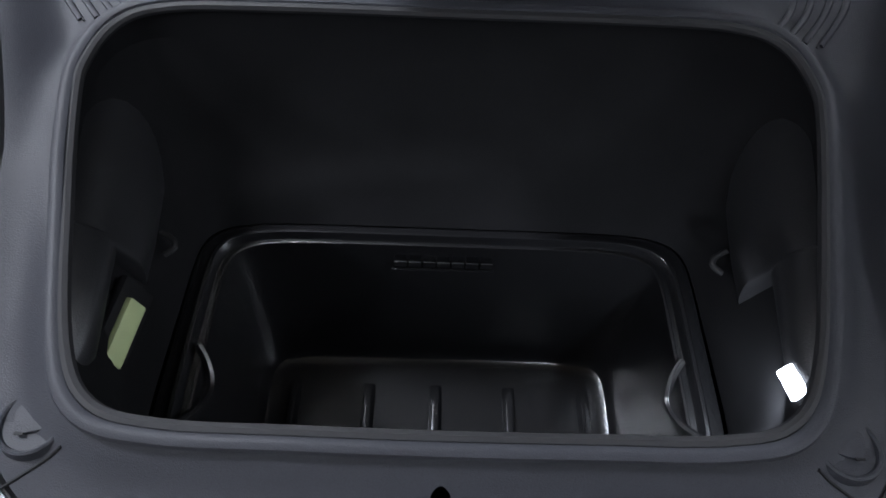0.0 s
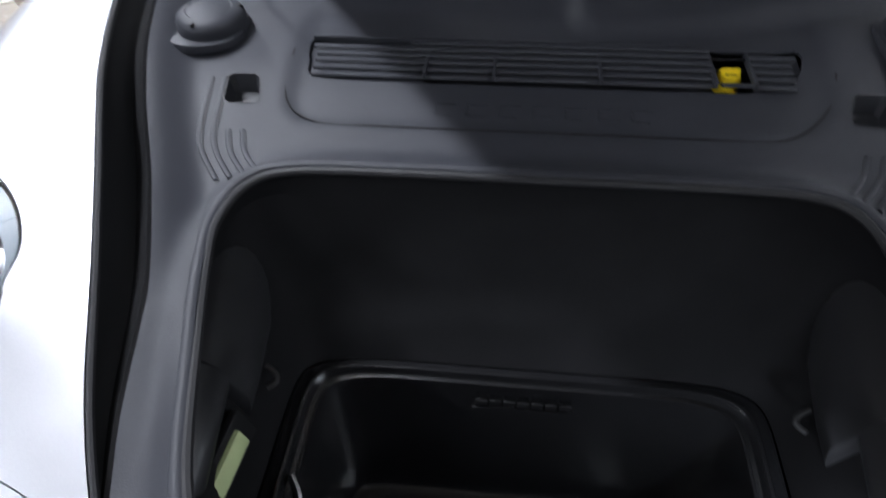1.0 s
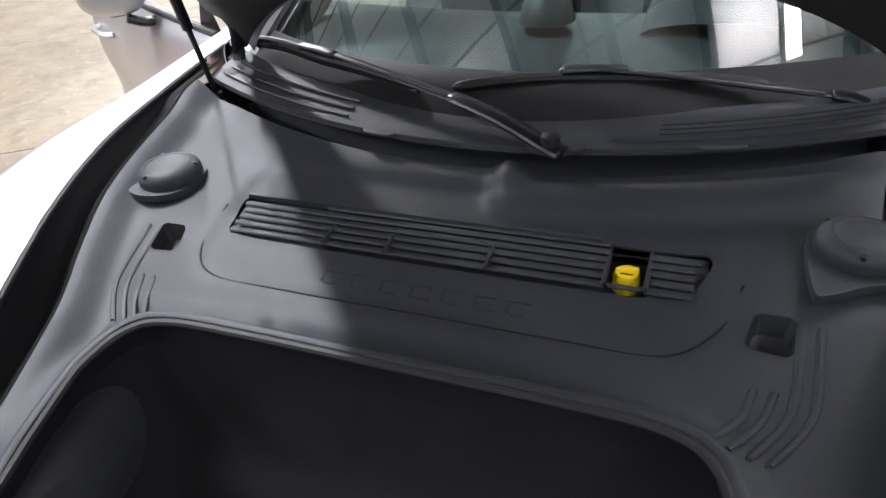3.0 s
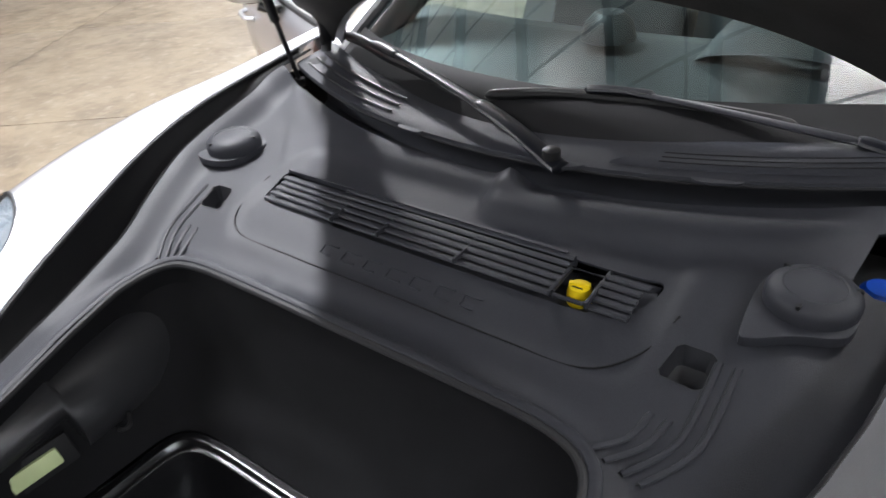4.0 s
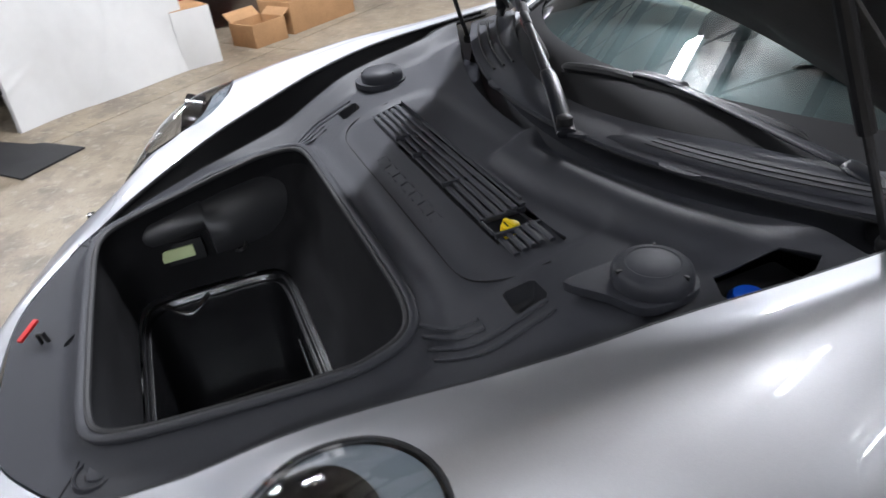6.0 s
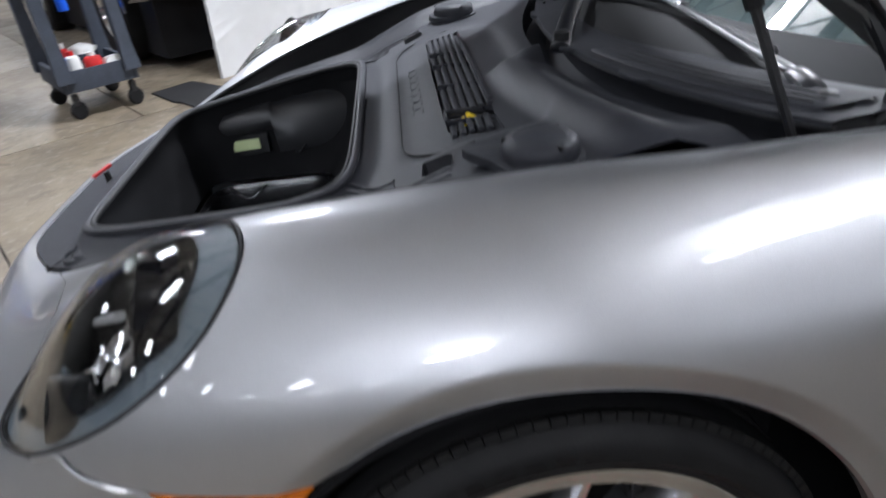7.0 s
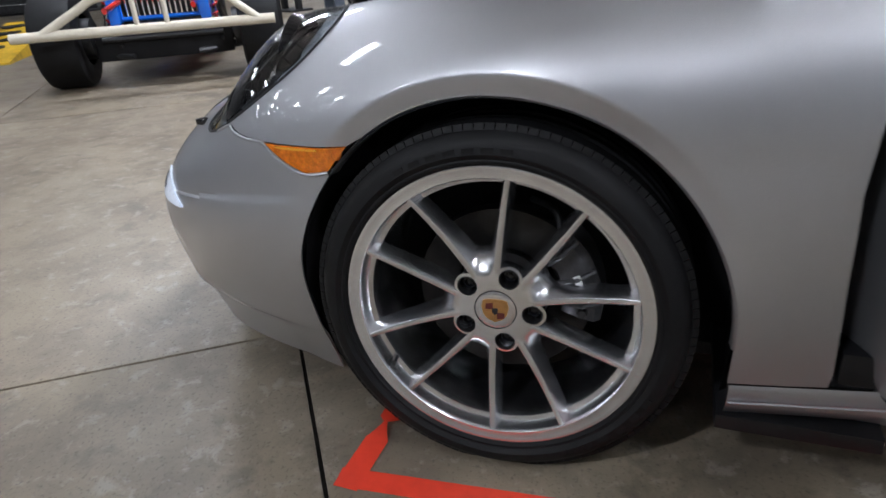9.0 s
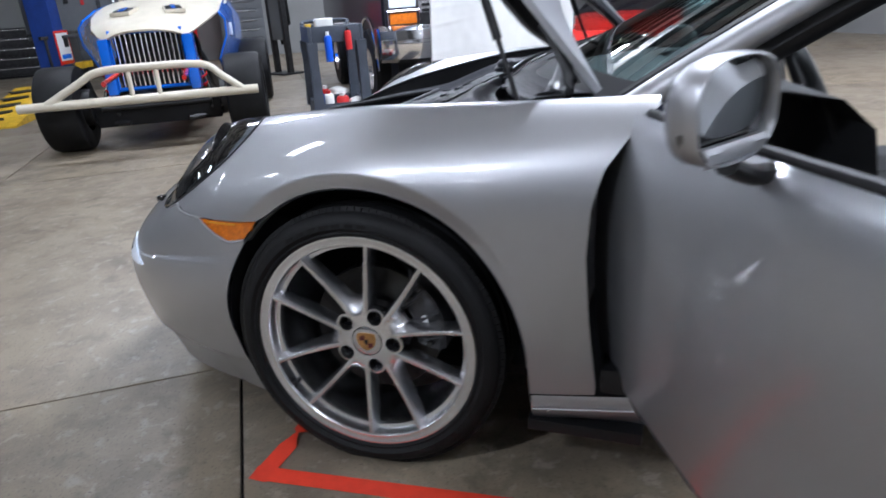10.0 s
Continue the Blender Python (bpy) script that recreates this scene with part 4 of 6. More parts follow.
def deck_z(x, y):
    x, y = np.asarray(x, float), np.asarray(y, float)
    z = sum(np.interp(y + d, DECK_Y, DECK_Z) for d in (-.03, -.015, 0, .015, .03)) / 5
    # shallow sunk field round the grille, with rounded corners
    ax, ay = np.abs(x - .01) - .33, np.abs(y - .01) - .075
    d = np.hypot(np.maximum(ax, 0), np.maximum(ay, 0)) + np.minimum(np.maximum(ax, ay), 0) - .045
    z = z - .006 * (1 / (1 + np.exp(np.clip(d / .004, -40, 40))))
    # the deck swells up to the rim of the opening
    e = np.clip(gap_to(np.atleast_1d(x), np.atleast_1d(y), OPENING) / .05, 0, 1)
    z = z + .020 * (1 - e * e * (3 - 2 * e))
    # it falls off towards the driver's wing and rolls up to the passenger's
    yy_ = np.atleast_1d(y)
    xe = np.where(np.atleast_1d(x) < 0, np.interp(yy_, LID_EDGE[:, 1], LID_EDGE[:, 0]) + wider(yy_) - channel(yy_), np.interp(yy_, WING_EDGE[:, 1], WING_EDGE[:, 0]))
    f = np.clip((xe - np.abs(x)) / np.where(np.atleast_1d(x) < 0, .075, .10), 0, 1)
    z = z + np.where(np.atleast_1d(x) < 0, .030, -.024) * (1 - f * f * (3 - 2 * f)) * np.clip((yy_ + .62) / .2, 0, 1)
    # bulkhead step behind the grille
    z = z + .010 * (1 / (1 + np.exp(-np.clip((y - (.13 + .3 * x * x)) / .012, -40, 40))))
    # raised housing behind the grille on the driver's side, with a rounded corner
    hx, hy = .045 - x, .078 + .33 * x * x - y
    d = np.hypot(np.maximum(hx + .04, 0), np.maximum(hy + .04, 0)) + np.minimum(np.maximum(hx, hy) + .04, 0) - .04
    fade = 1 - np.clip((x - .50) / .08, 0, 1)
    z = z + .022 * fade / (1 + np.exp(np.clip(d / .006, -40, 40)))
    # behind its crest it drops into the trough under the cowl
    q = np.clip((y - (.112 + .33 * x * x)) / .06, 0, 1) * np.clip((x - .05) / .06, 0, 1)
    z = z - .030 * q * q * (3 - 2 * q) * fade
    return z


def gutter(y):
    t = np.clip((np.asarray(y, float) + .72) / .24, 0, 1)
    return .005 - .001 * t * t * (3 - 2 * t)


def cowl_front(x):
    return .205 + .42 * np.asarray(x, float) ** 2


ys = np.concatenate([np.linspace(-.853, -.70, 14), np.linspace(-.68, .36, 40)])
ex, ez = edge_at(ys)
deck_half = [(float(x - g), float(y)) for x, y, g in zip(ex, ys, gutter(ys)) if x - g > 0.012]
rear = [(float(x), float(cowl_front(x) - .035)) for x in np.linspace(.52, -.54, 21)]
deck_half = [p for p in deck_half if p[1] < cowl_front(p[0]) - .035]
ex, ez = edge_at(ys, WING_EDGE)
wing_half = [(float(x - g), float(y)) for x, y, g in zip(ex, ys, gutter(ys)) if x - g > 0.012 and y < cowl_front(x - g) - .035]
deck_line = wing_half + rear + [(-x - float(wider(y)) + float(channel(y)), y) for x, y in deck_half[::-1]]
GRILLE = ring_of([(-.335, -.03), (-.25, -.036), (0, -.037), (.25, -.036), (.325, -.03), (.352, .0), (.362, .05), (.30, .048), (0, .050), (-.30, .048), (-.352, .05), (-.348, .0)], per=4)
SLOT = [(.409, -.085), (.449, -.088), (.457, -.082), (.460, -.044), (.453, -.038), (.420, -.038), (.413, -.044), (.405, -.079)]
# deck plastic in a darker copy: recess shade put into the colour
RECESS_SHADE = material("deck_recess_shade", (0.022, 0.023, 0.027), rough=0.5, grain=0.2, grain_scale=600, bump=0.2, stain=0.15)
BAY = [(.562, .145), (.590, .136), (.606, .142), (.622, .255), (.612, .275), (.575, .240)]
LATCH = ring_of([(-.0075, -.728), (.0, -.733), (.0075, -.728), (.008, -.716), (0, -.710), (-.008, -.716)], per=4)


def lay(x, y):
    return np.stack([x, y, deck_z(x, y)], 1)


deck = part("luggage_deck", thicken(sheet(deck_line, [OPENING, GRILLE, SLOT, [(-x, y) for x, y in SLOT], LATCH, BAY], lay, .011, .011), .004, lambda c: Vector((0, 0, 1))), DECK, car, "dark grey moulded plastic luggage bay deck")


def on_deck(x, y, up=0.0):
    return Vector((x, y, float(deck_z([x], [y])[0]) + up))


# rubber seal and rolled rim round the opening
part("opening_rim", tube([on_deck(x * 1.012, (y + .43) * 1.02 - .43, .004) for x, y in OPENING], .008, 10, True, .75), DECK, deck)
part("opening_seal", tube([on_deck(x * .987, (y + .43) * .98 - .43, .003) for x, y in OPENING], .006, 8, True), SEALRUBBER, deck)
for sx in (1, -1):
    ring = [on_deck(sx * x, y) for x, y in SLOT]
    mid_ = sum(ring, Vector()) / len(ring)
    part("slot_pocket", loft([[mid_ + (p - mid_) * f + Vector((0, 0, h)) for p in ring] for f, h in ((1.06, .0012), (1.0, .0015), (.95, -.006), (.82, -.026), (.5, -.030), (.02, -.030))], closed=True), RECESS_SHADE, deck)
    for k in range(4):
        y0 = -.045 if k < 2 else -.108
        x0 = .487 - .021 * k
        path = smooth_path([on_deck(sx * (x0 - .002), y0, .001), on_deck(sx * (x0 - .006), -.13, .001), on_deck(sx * (x0 - .018), -.165, .001), on_deck(sx * (x0 - .050), -.207, .001)][(0 if k < 2 else 1):], 5)
        part("rib", tube(path, .0040, 8, flat=.62), DECK, deck)
        # the groove's shade is a thin dark tube laid beside the rib
        part("rib_groove", tube([p + Vector((-sx * .0046, -.002, -.0010)) for p in path], .0015, 6), RECESS_SHADE, deck)
    # strut tower knob on its plinth
    base = on_deck(.529, .074) if sx > 0 else on_deck(-.512, .056)
    plinth = prism([(p.x, p.y) for p in smooth_path([(-.060, .01, 0), (-.046, .045, 0), (0, .060, 0), (.040, .045, 0), (.052, .01, 0)] + ([(.046, -.045, 0), (-.002, -.070, 0), (-.044, -.098, 0), (-.058, -.088, 0)] if sx > 0 else [(.046, -.042, 0), (.0, -.066, 0), (-.048, -.054, 0)]), 5, True)], .014, Matrix.Translation(base - Vector((0, 0, .004))), .003)
    part("plinth", plinth, DECK, deck)
    knob = part("strut_cover", revolve([(.052, .006), (.0535, .012), (.0535, .022), (.0515, .029), (.046, .0345), (.036, .0375), (.034, .0365), (.031, .0375), (.016, .0395), (0, .040)], 48, Matrix.Translation(base)), DECK, deck, "round grey strut tower cover")
    for a in (20, 140, 260):
        q = radians(a)
        part("notch", box(.011, .005, .006, .002, Matrix.Translation(base + Vector((.046 * math.cos(q), .046 * math.sin(q), .0325))) @ Matrix.Rotation(q, 4, "Z")), BLACK, knob)
    # small rubber stops at the front corners
    st = on_deck(sx * .350, -.668, -.002)
    part("lid_stop", revolve([(.031, -.006), (.029, .0030), (.027, .0040), (.025, .0030), (.024, .0), (0, .0)], 32, Matrix.Translation(st)), DECK, deck)
    part("stop_pad", prism([(p.x, p.y) for p in smooth_path([(-.013, -.010, 0), (.0, -.013, 0), (.013, -.010, 0), (.014, .010, 0), (.0, .016, 0), (-.014, .010, 0)], 4, True)], .004, Matrix.Translation(st + Vector((0, .004, -.0005))) @ Matrix.Rotation(-.25 * sx, 4, "Z"), .0015), DECK, deck)
    part("pad_slit", box(.008, .0022, .0012, 0, Matrix.Translation(st + Vector((.006 * sx, -.011, .004)))), GUTTERM, deck)
    part("corner_seam", tube([on_deck(sx * (.318 + .05 * f), -.688 - .035 * f, .0) for f in np.linspace(0, 1, 6)], .0016, 6), GUTTERM, deck)
# gutter and seal between deck and fender
for sx in (1, -1):
    yy = np.linspace(-.74, .44, 46)
    x_, z_ = edge_at(yy, WING_EDGE if sx > 0 else LID_EDGE)
    g_ = gutter(yy)
    rows, seal = [], []
    for x, y, z, g in zip(x_, yy, z_, g_):
        if sx > 0:
            zd = float(deck_z([x - g], [y])[0])
            rows.append([(x - g - .004, y, zd - .002), (x - g + .001, y, zd + .001), (x - g * .6, y, zd - .004), (x - g * .35, y, zd + .35 * (z - zd)), (x - g * .12, y, z - .008), (x - .003, y, z - .0015)])
            seal.append((x - g * .16, y, z - .004))
        else:
            xw, c = x + float(wider(y)), float(channel(y))
            z = z + .022 * min(1, max(0, (y + .70) / .35))
            zd = float(deck_z([-(xw - c)], [y])[0])
            low = min(zd, z) - .30 * c
            rows.append([(-(xw - c - .004), y, zd - .003), (-(xw - c + .001), y, zd + .001), (-(xw - c * .84), y, .5 * (zd + low)), (-(xw - c * .55), y, low), (-(xw - c * .28), y, low + .3 * (z - low)), (-(xw - c * .13), y, z - .010), (-(xw - .003), y, z - .0015)])
            seal.append((-(xw - .006), y, z - .003))
    part("gutter", loft(rows), GUTTERM, car)
    part("lid_seal", tube(seal, .0045, 8), SEALRUBBER, car)

# grille: box below with its shade put into the colour, bars, dividers and the filler
part("grille_box", box(.74, .12, .06, .01, Matrix.Translation((.005, .01, .742))), RECESS_SHADE, deck)
for k in range(6):
    y = -.026 + .0145 * k
    x0, x1 = (-.338 + .0 * k, .345) if k < 4 else (-.345, .352)
    if k == 5:
        x0, x1 = -.20, .15
    for a, b in ((x0, .236), (.289, x1)):
        if b - a > .02:
            p = [on_deck(a + (b - a) * i / 12, y, .002) for i in range(13)]
            part("grille_bar", tube(p, .0056, 8, flat=.62), DECK, deck)
for x0, x1 in ((-.352, -.172), (.290, .360)):
    part("grille_floor", loft([[on_deck(x0 + (x1 - x0) * i / 8, y, -.0065) for i in range(9)] for y in np.linspace(-.036, .050, 9)]), DECK, deck)
part("grille_top", prism([(-.35, .046), (.222, .046), (.222, .052), (-.35, .052)], .006, Matrix.Translation((0, 0, .812))), DECK, deck)
for x in (-.17, -.07, .08, .236, .289):
    part("divider", box(.005, .085, .010, .002, Matrix.Translation(on_deck(x, .008, .0))), DECK, deck)
fr = [(-.020, -.034, 0), (.020, -.034, 0), (.026, -.027, 0), (.026, .034, 0), (-.026, .034, 0), (-.026, -.027, 0)]
part("filler_frame", tube([on_deck(.263, .0, .003) + Vector(p) * Vector((1, 1, 1)).length / 1.732 for p in fr], .0032, 8, True), DECK, deck)
cap = part("filler_cap", revolve([(0, .020), (.011, .021), (.015, .019), (.0175, .012), (.0175, -.012), (.016, -.016), (0, -.016)], 28, Matrix.Translation((.262, .008, .780))), YELLOW, deck, "yellow washer fluid filler cap")
part("cap_grip", box(.030, .008, .007, .003, Matrix.Translation((.262, .008, .801)) @ Matrix.Rotation(.25, 4, "Z")), YELLOW, cap)
part("cap_mark", box(.016, .003, .001, 0, Matrix.Translation((.262, .0, .8005))), BLACK, cap)
# embossed word mark, as plain bars
for i in range(7):
    x = -.135 + .0455 * i
    for sy, wd in ((.009, .030), (-.009, .030 if i % 2 else .018)):
        part("word_mark", box(wd, .0035, .0016, .0005, Matrix.Translation(on_deck(x, -.078 + sy, .0005)) @ Matrix.Rotation(.25, 4, "X")), DECK, deck)
    part("word_mark", box(.004, .018, .0016, .0005, Matrix.Translation(on_deck(x - .014, -.078, .0005)) @ Matrix.Rotation(.25, 4, "X")), DECK, deck)
# thin moulded line in front of the grille
part("mould_line", tube(smooth_path([on_deck(-.375, .02, .0), on_deck(-.368, -.07, 0), on_deck(-.32, -.108, 0), on_deck(-.2, -.113, 0), on_deck(0, -.113, 0), on_deck(.2, -.113, 0), on_deck(.32, -.108, 0), on_deck(.38, -.06, 0), on_deck(.40, .0, 0)], 6), .0016, 6), GUTTERM, deck)
# latch hook with red lever
lp = on_deck(-.045, -.775)
part("catch_lever", box(.050, .010, .006, .002, Matrix.Translation(lp + Vector((-.03, -.02, .016))) @ pose(0, 0, 0, 0, 12, -35)), REDPLASTIC, deck, "red safety catch lever")
part("catch_hook", tube([lp + Vector(p) for p in ((.0, .0, -.01), (.0, .0, .022), (.012, .012, .026), (.016, .016, .010))], .004, 8), BLACK, deck)

# ---- the well below the opening ----
PODM = material("pod_plastic", (0.024, 0.024, 0.026), spec=0.8, rough=0.40, grain=0.3, grain_scale=500, bump=0.2, stain=0.2, stain_scale=7)
well = part("luggage_well", bmesh.new(), LINER, car)
N = len(OPENING)


def tub_ring(hx, y0, y1, z, r=.04):
    """A rounded rectangle with as many points as the opening, in the same order."""
    cy, hy = (y0 + y1) / 2, (y1 - y0) / 2
    out = []
    for x, y in OPENING:
        a = math.atan2((y + .43) / .25, x / .42)
        c, s = math.cos(a), math.sin(a)
        e = 8
        k = (abs(c) ** e + abs(s) ** e) ** (-1 / e)
        out.append((hx * k * c, cy + hy * k * s, z))
    return out


def well_ring(f, z_rear, z_front, grow):
    """Between the opening (f = 0) and the tub's brim (f = 1)."""
    brim = tub_ring(.335, -.655, -.305, 0)
    out = []
    for (x, y), b in zip(OPENING, brim):
        t = (y + .676) / .50
        zz = z_front + (z_rear - z_front) * t
        xx, yy = x * (1 + grow) + (b[0] - x * (1 + grow)) * f, y + (b[1] - y) * f
        out.append((xx, yy, zz))
    return out


def sag(row, amount, seed):
    """The felt is loose: soft folds that run across it."""
    out = []
    for x, y, z in row:
        n = noise.noise(Vector((x * 5 + seed, y * 5, z * 16))) + .5 * noise.noise(Vector((x * 14, y * 14 + seed, z * 30)))
        out.append((x * (1 + amount * n * .6), y + amount * n * (1 if y > -.42 else -.3), z))
    return out


lining = [(0.02, .715, .655, .03), (.05, .700, .645, .032), (.09, .684, .634, .032), (.15, .665, .622, .03), (.22, .646, .612, .028), (.30, .625, .600, .022), (.4, .60, .586, .016), (.5, .575, .57, .01), (.6, .556, .556, .008), (.7, .54, .545, .005), (.8, .522, .532, .002), (.9, .505, .52, 0)]
rows = [[(x, y, float(deck_z([x], [y])[0]) - .004) for x, y in OPENING]] + [sag(well_ring(*q), .010, 3.0) for q in lining] + [well_ring(1.0, .484, .497, 0)]
felt = part("felt_lining", loft(rows, closed=True), FELT, car, "loose black felt lining")
brim = [tub_ring(.335, -.655, -.305, .482), tub_ring(.320, -.650, -.316, .484), tub_ring(.3165, -.648, -.3185, .4885), tub_ring(.312, -.646, -.322, .4885), tub_ring(.309, -.644, -.324, .484), tub_ring(.3065, -.643, -.3255, .477), tub_ring(.2995, -.639, -.3300, .477), tub_ring(.2975, -.638, -.3315, .4800), tub_ring(.2945, -.6365, -.3335, .4795), tub_ring(.2925, -.6355, -.335, .473),
        tub_ring(.2905, -.633, -.339, .40), tub_ring(.2895, -.63, -.346, .26), tub_ring(.2890, -.63, -.351, .20), tub_ring(.287, -.628, -.354, .188), tub_ring(.283, -.624, -.359, .179), tub_ring(.276, -.617, -.366, .1755), tub_ring(.262, -.603, -.380, .175)]
bmw = loft(brim, closed=True)
bmw.verts.ensure_lookup_table()
bmw.faces.new([bmw.verts[(len(brim) - 1) * N + k] for k in range(N)])
tub = part("luggage_tub", bmw, LINER, car, "glossy black plastic luggage tub with ribbed floor")
for x in (-.241, -.116, -.004, .119, .245):
    rib = [[(x + dx, y, .1745 + h * up_) for dx, h in ((-.0105, 0), (-.0075, .55), (-.0050, .92), (0, 1), (.0050, .92), (.0075, .55), (.0105, 0))] for y, up_ in ((-.606, 0), (-.598, .012), (-.56, .0135), (-.45, .0135), (-.424, .012), (-.414, .006), (-.410, 0))]
    part("floor_rib", loft(rib), LINER, tub)
for i in range(7):
    part("tub_mark", box(.017, .002, .012, .0006, Matrix.Translation((-.061 + .0205 * i, -.3435, .448))), BLACK, tub)
part("tub_mark_line", box(.15, .004, .003, .001, Matrix.Translation((0, -.345, .437))), LINER, tub)
for sx in (1, -1):
    # side bulges over the wheel houses
    prof = []
    for y, r, zc, hz in ((-.225, .028, .60, .05), (-.245, .058, .60, .085), (-.32, .064, .60, .092), (-.40, .058, .60, .088), (-.455, .052, .60, .080), (-.462, .040, .645, .040), (-.58, .030, .638, .034), (-.61, .012, .63, .02)):
        c = Vector((sx * (.428 + (y + .3) * .20), y, zc))
        prof.append([c + Vector((-sx * r * math.cos(q), 0, hz * math.sin(q))) for q in np.linspace(-1.5, 1.5, 14)])
    part("side_pod", loft(prof), PODM, car)
    part("lashing_eye", tube(smooth_path([(sx * .352, -.385, .565), (sx * .338, -.392, .560), (sx * .334, -.402, .556), (sx * .345, -.412, .554)], 4), .004, 8), DARKMETAL, car)
    lug = smooth_path([(sx * .300, -.50, .488), (sx * .287, -.52, .474), (sx * .281, -.545, .462), (sx * .287, -.575, .472), (sx * .302, -.60, .489)], 5)
    part("tub_handle_lip", tube(lug, .006, 8), LINER, tub)
part("handle_recess", box(.012, .120, .052, .006, Matrix.Translation((-.3535, -.536, .583)) @ pose(0, 0, 0, 4, -14, -8)), GUTTERM, car)
hand = part("release_handle", box(.010, .074, .028, .004, Matrix.Translation((-.346, -.536, .586)) @ pose(0, 0, 0, 4, -14, -8)), GREEN, car, "pale green emergency release handle")
part("lamp_cover", box(.008, .033, .019, .004, Matrix.Translation((.342, -.592, .637)) @ pose(0, 0, 0, 0, 20, 12)), LAMPWHITE, car, "lit white luggage bay lamp")
bpy.data.objects.remove(well)
bay_data = bpy.data.lights.new("bay_light", "AREA")
bay_data.shape, bay_data.size, bay_data.size_y, bay_data.energy, bay_data.color = "RECTANGLE", .03, .016, .60, (.92, .95, 1.0)
bay_light = new("bay_light", bay_data)
bay_light.matrix_world = look((.330, -.590, .634), (-.10, -.45, .25))

# ---- cowl, wipers, windscreen ----
xs = np.linspace(-.66, .66, 45)
rows = []
for dy, dz in ((.03, -.024), (.002, -.012), (-.004, -.006), (-.003, .000), (.006, .003), (.025, .005), (.050, .008), (.075, .011), (.096, .012), (.102, .008), (.105, -.02)):
    rows.append([(x, cowl_front(x) + dy * (1 + .5 * abs(x)), .866 + dz + .03 * x * x) for x in xs])
cowl = part("cowl_cover", loft(rows), DECK, car, "grey slotted cowl cover below the windscreen")
for k in range(3):
    for s0, s1 in ((-.62, -.26),):
        part("cowl_slat", tube([(x, cowl_front(x) + (.016 + .022 * k) * (1 + .5 * abs(x)), .866 + .006 + .0035 * k + .03 * x * x) for x in np.linspace(s0, s1, 14)], .003, 6), BLACK, cowl)
part("cowl_well", loft([[(x, cowl_front(x) + .100, .862 + .03 * x * x) for x in xs], [(x, cowl_front(x) + .106, .83 + .03 * x * x) for x in xs], [(x, .31 + .60 * x * x, .845 + .02 * x * x) for x in xs], [(x, .345 + .60 * x * x, .888) for x in xs]]), GUTTERM, car)
# dark trough between deck and cowl
xt = np.linspace(-.60, .60, 41)
part("cowl_trough", loft([[(x, cowl_front(x) - .040, float(deck_z([x], [cowl_front(x) - .04])[0]) - .003) for x in xt], [(x, cowl_front(x) - .028, .80) for x in xt], [(x, cowl_front(x) + .02, .775) for x in xt], [(x, cowl_front(x) + .05, .79) for x in xt], [(x, cowl_front(x) + .06, .868 + .03 * x * x) for x in xt]]), DECK, car)
part("front_edge_seal", tube([(x, cowl_front(x) + .001, .856 + .03 * x * x) for x in xs], .0045, 8), SEALRUBBER, cowl)


def cowl_pt(x, d, up=0.0):
    return Vector((x, cowl_front(x) + d * (1 + .5 * abs(x)), .866 + float(np.interp(d, (-.003, .006, .025, .05, .075, .096), (.0, .003, .005, .008, .011, .012))) + .03 * x * x + up))


# raised ribbed field, lip tabs and the pivot's boss
panel = []
for d, up_ in ((.010, .001), (.014, .0045), (.034, .0050), (.060, .0050), (.064, .001)):
    panel.append([cowl_pt(x + (.06 * (1 - (x - .19) / .44)) * (d / .06), d, up_) for x in np.linspace(.19, .63, 24)])
part("cowl_panel", loft(panel), DECK, cowl)
for d in (.022, .034, .046):
    part("panel_groove", tube([cowl_pt(x, d, .0050) for x in np.linspace(.27, .61, 18)], .0012, 6), GUTTERM, cowl)
for x0, wd in ((-.185, .05), (.36, .06)):
    part("cowl_tab", prism([(p.x, p.y) for p in smooth_path([(-wd / 2 - .01, .004, 0), (-wd / 2, -.012, 0), (0, -.015, 0), (wd / 2, -.012, 0), (wd / 2 + .01, .004, 0)], 4)], .005, Matrix.Translation(cowl_pt(x0, .0, -.006)) @ Matrix.Rotation(.8 * x0, 4, "Z"), .001), DECK, cowl)
part("pivot_boss", prism([(p.x, p.y) for p in smooth_path([(-.055, .012, 0), (-.030, -.016, 0), (0, -.028, 0), (.030, -.018, 0), (.055, .012, 0), (0, .03, 0)], 5, True)], .007, Matrix.Translation(cowl_pt(.117, .004, -.007)), .002), DECK, cowl)


def screen(a, b):
    """The windscreen's surface: a from -1 to 1 across, b from 0 at its foot to 1 at its head."""
    a, b = np.asarray(a, float), np.asarray(b, float)
    hw = .665 - .115 * b
    x = a * hw
    y = .315 + .76 * b + .27 * a * a * (1 - .5 * b)
    z = .893 + .347 * b - .02 * a * a + .05 * b * (1 - b)
    return np.stack([x, y, z], -1)


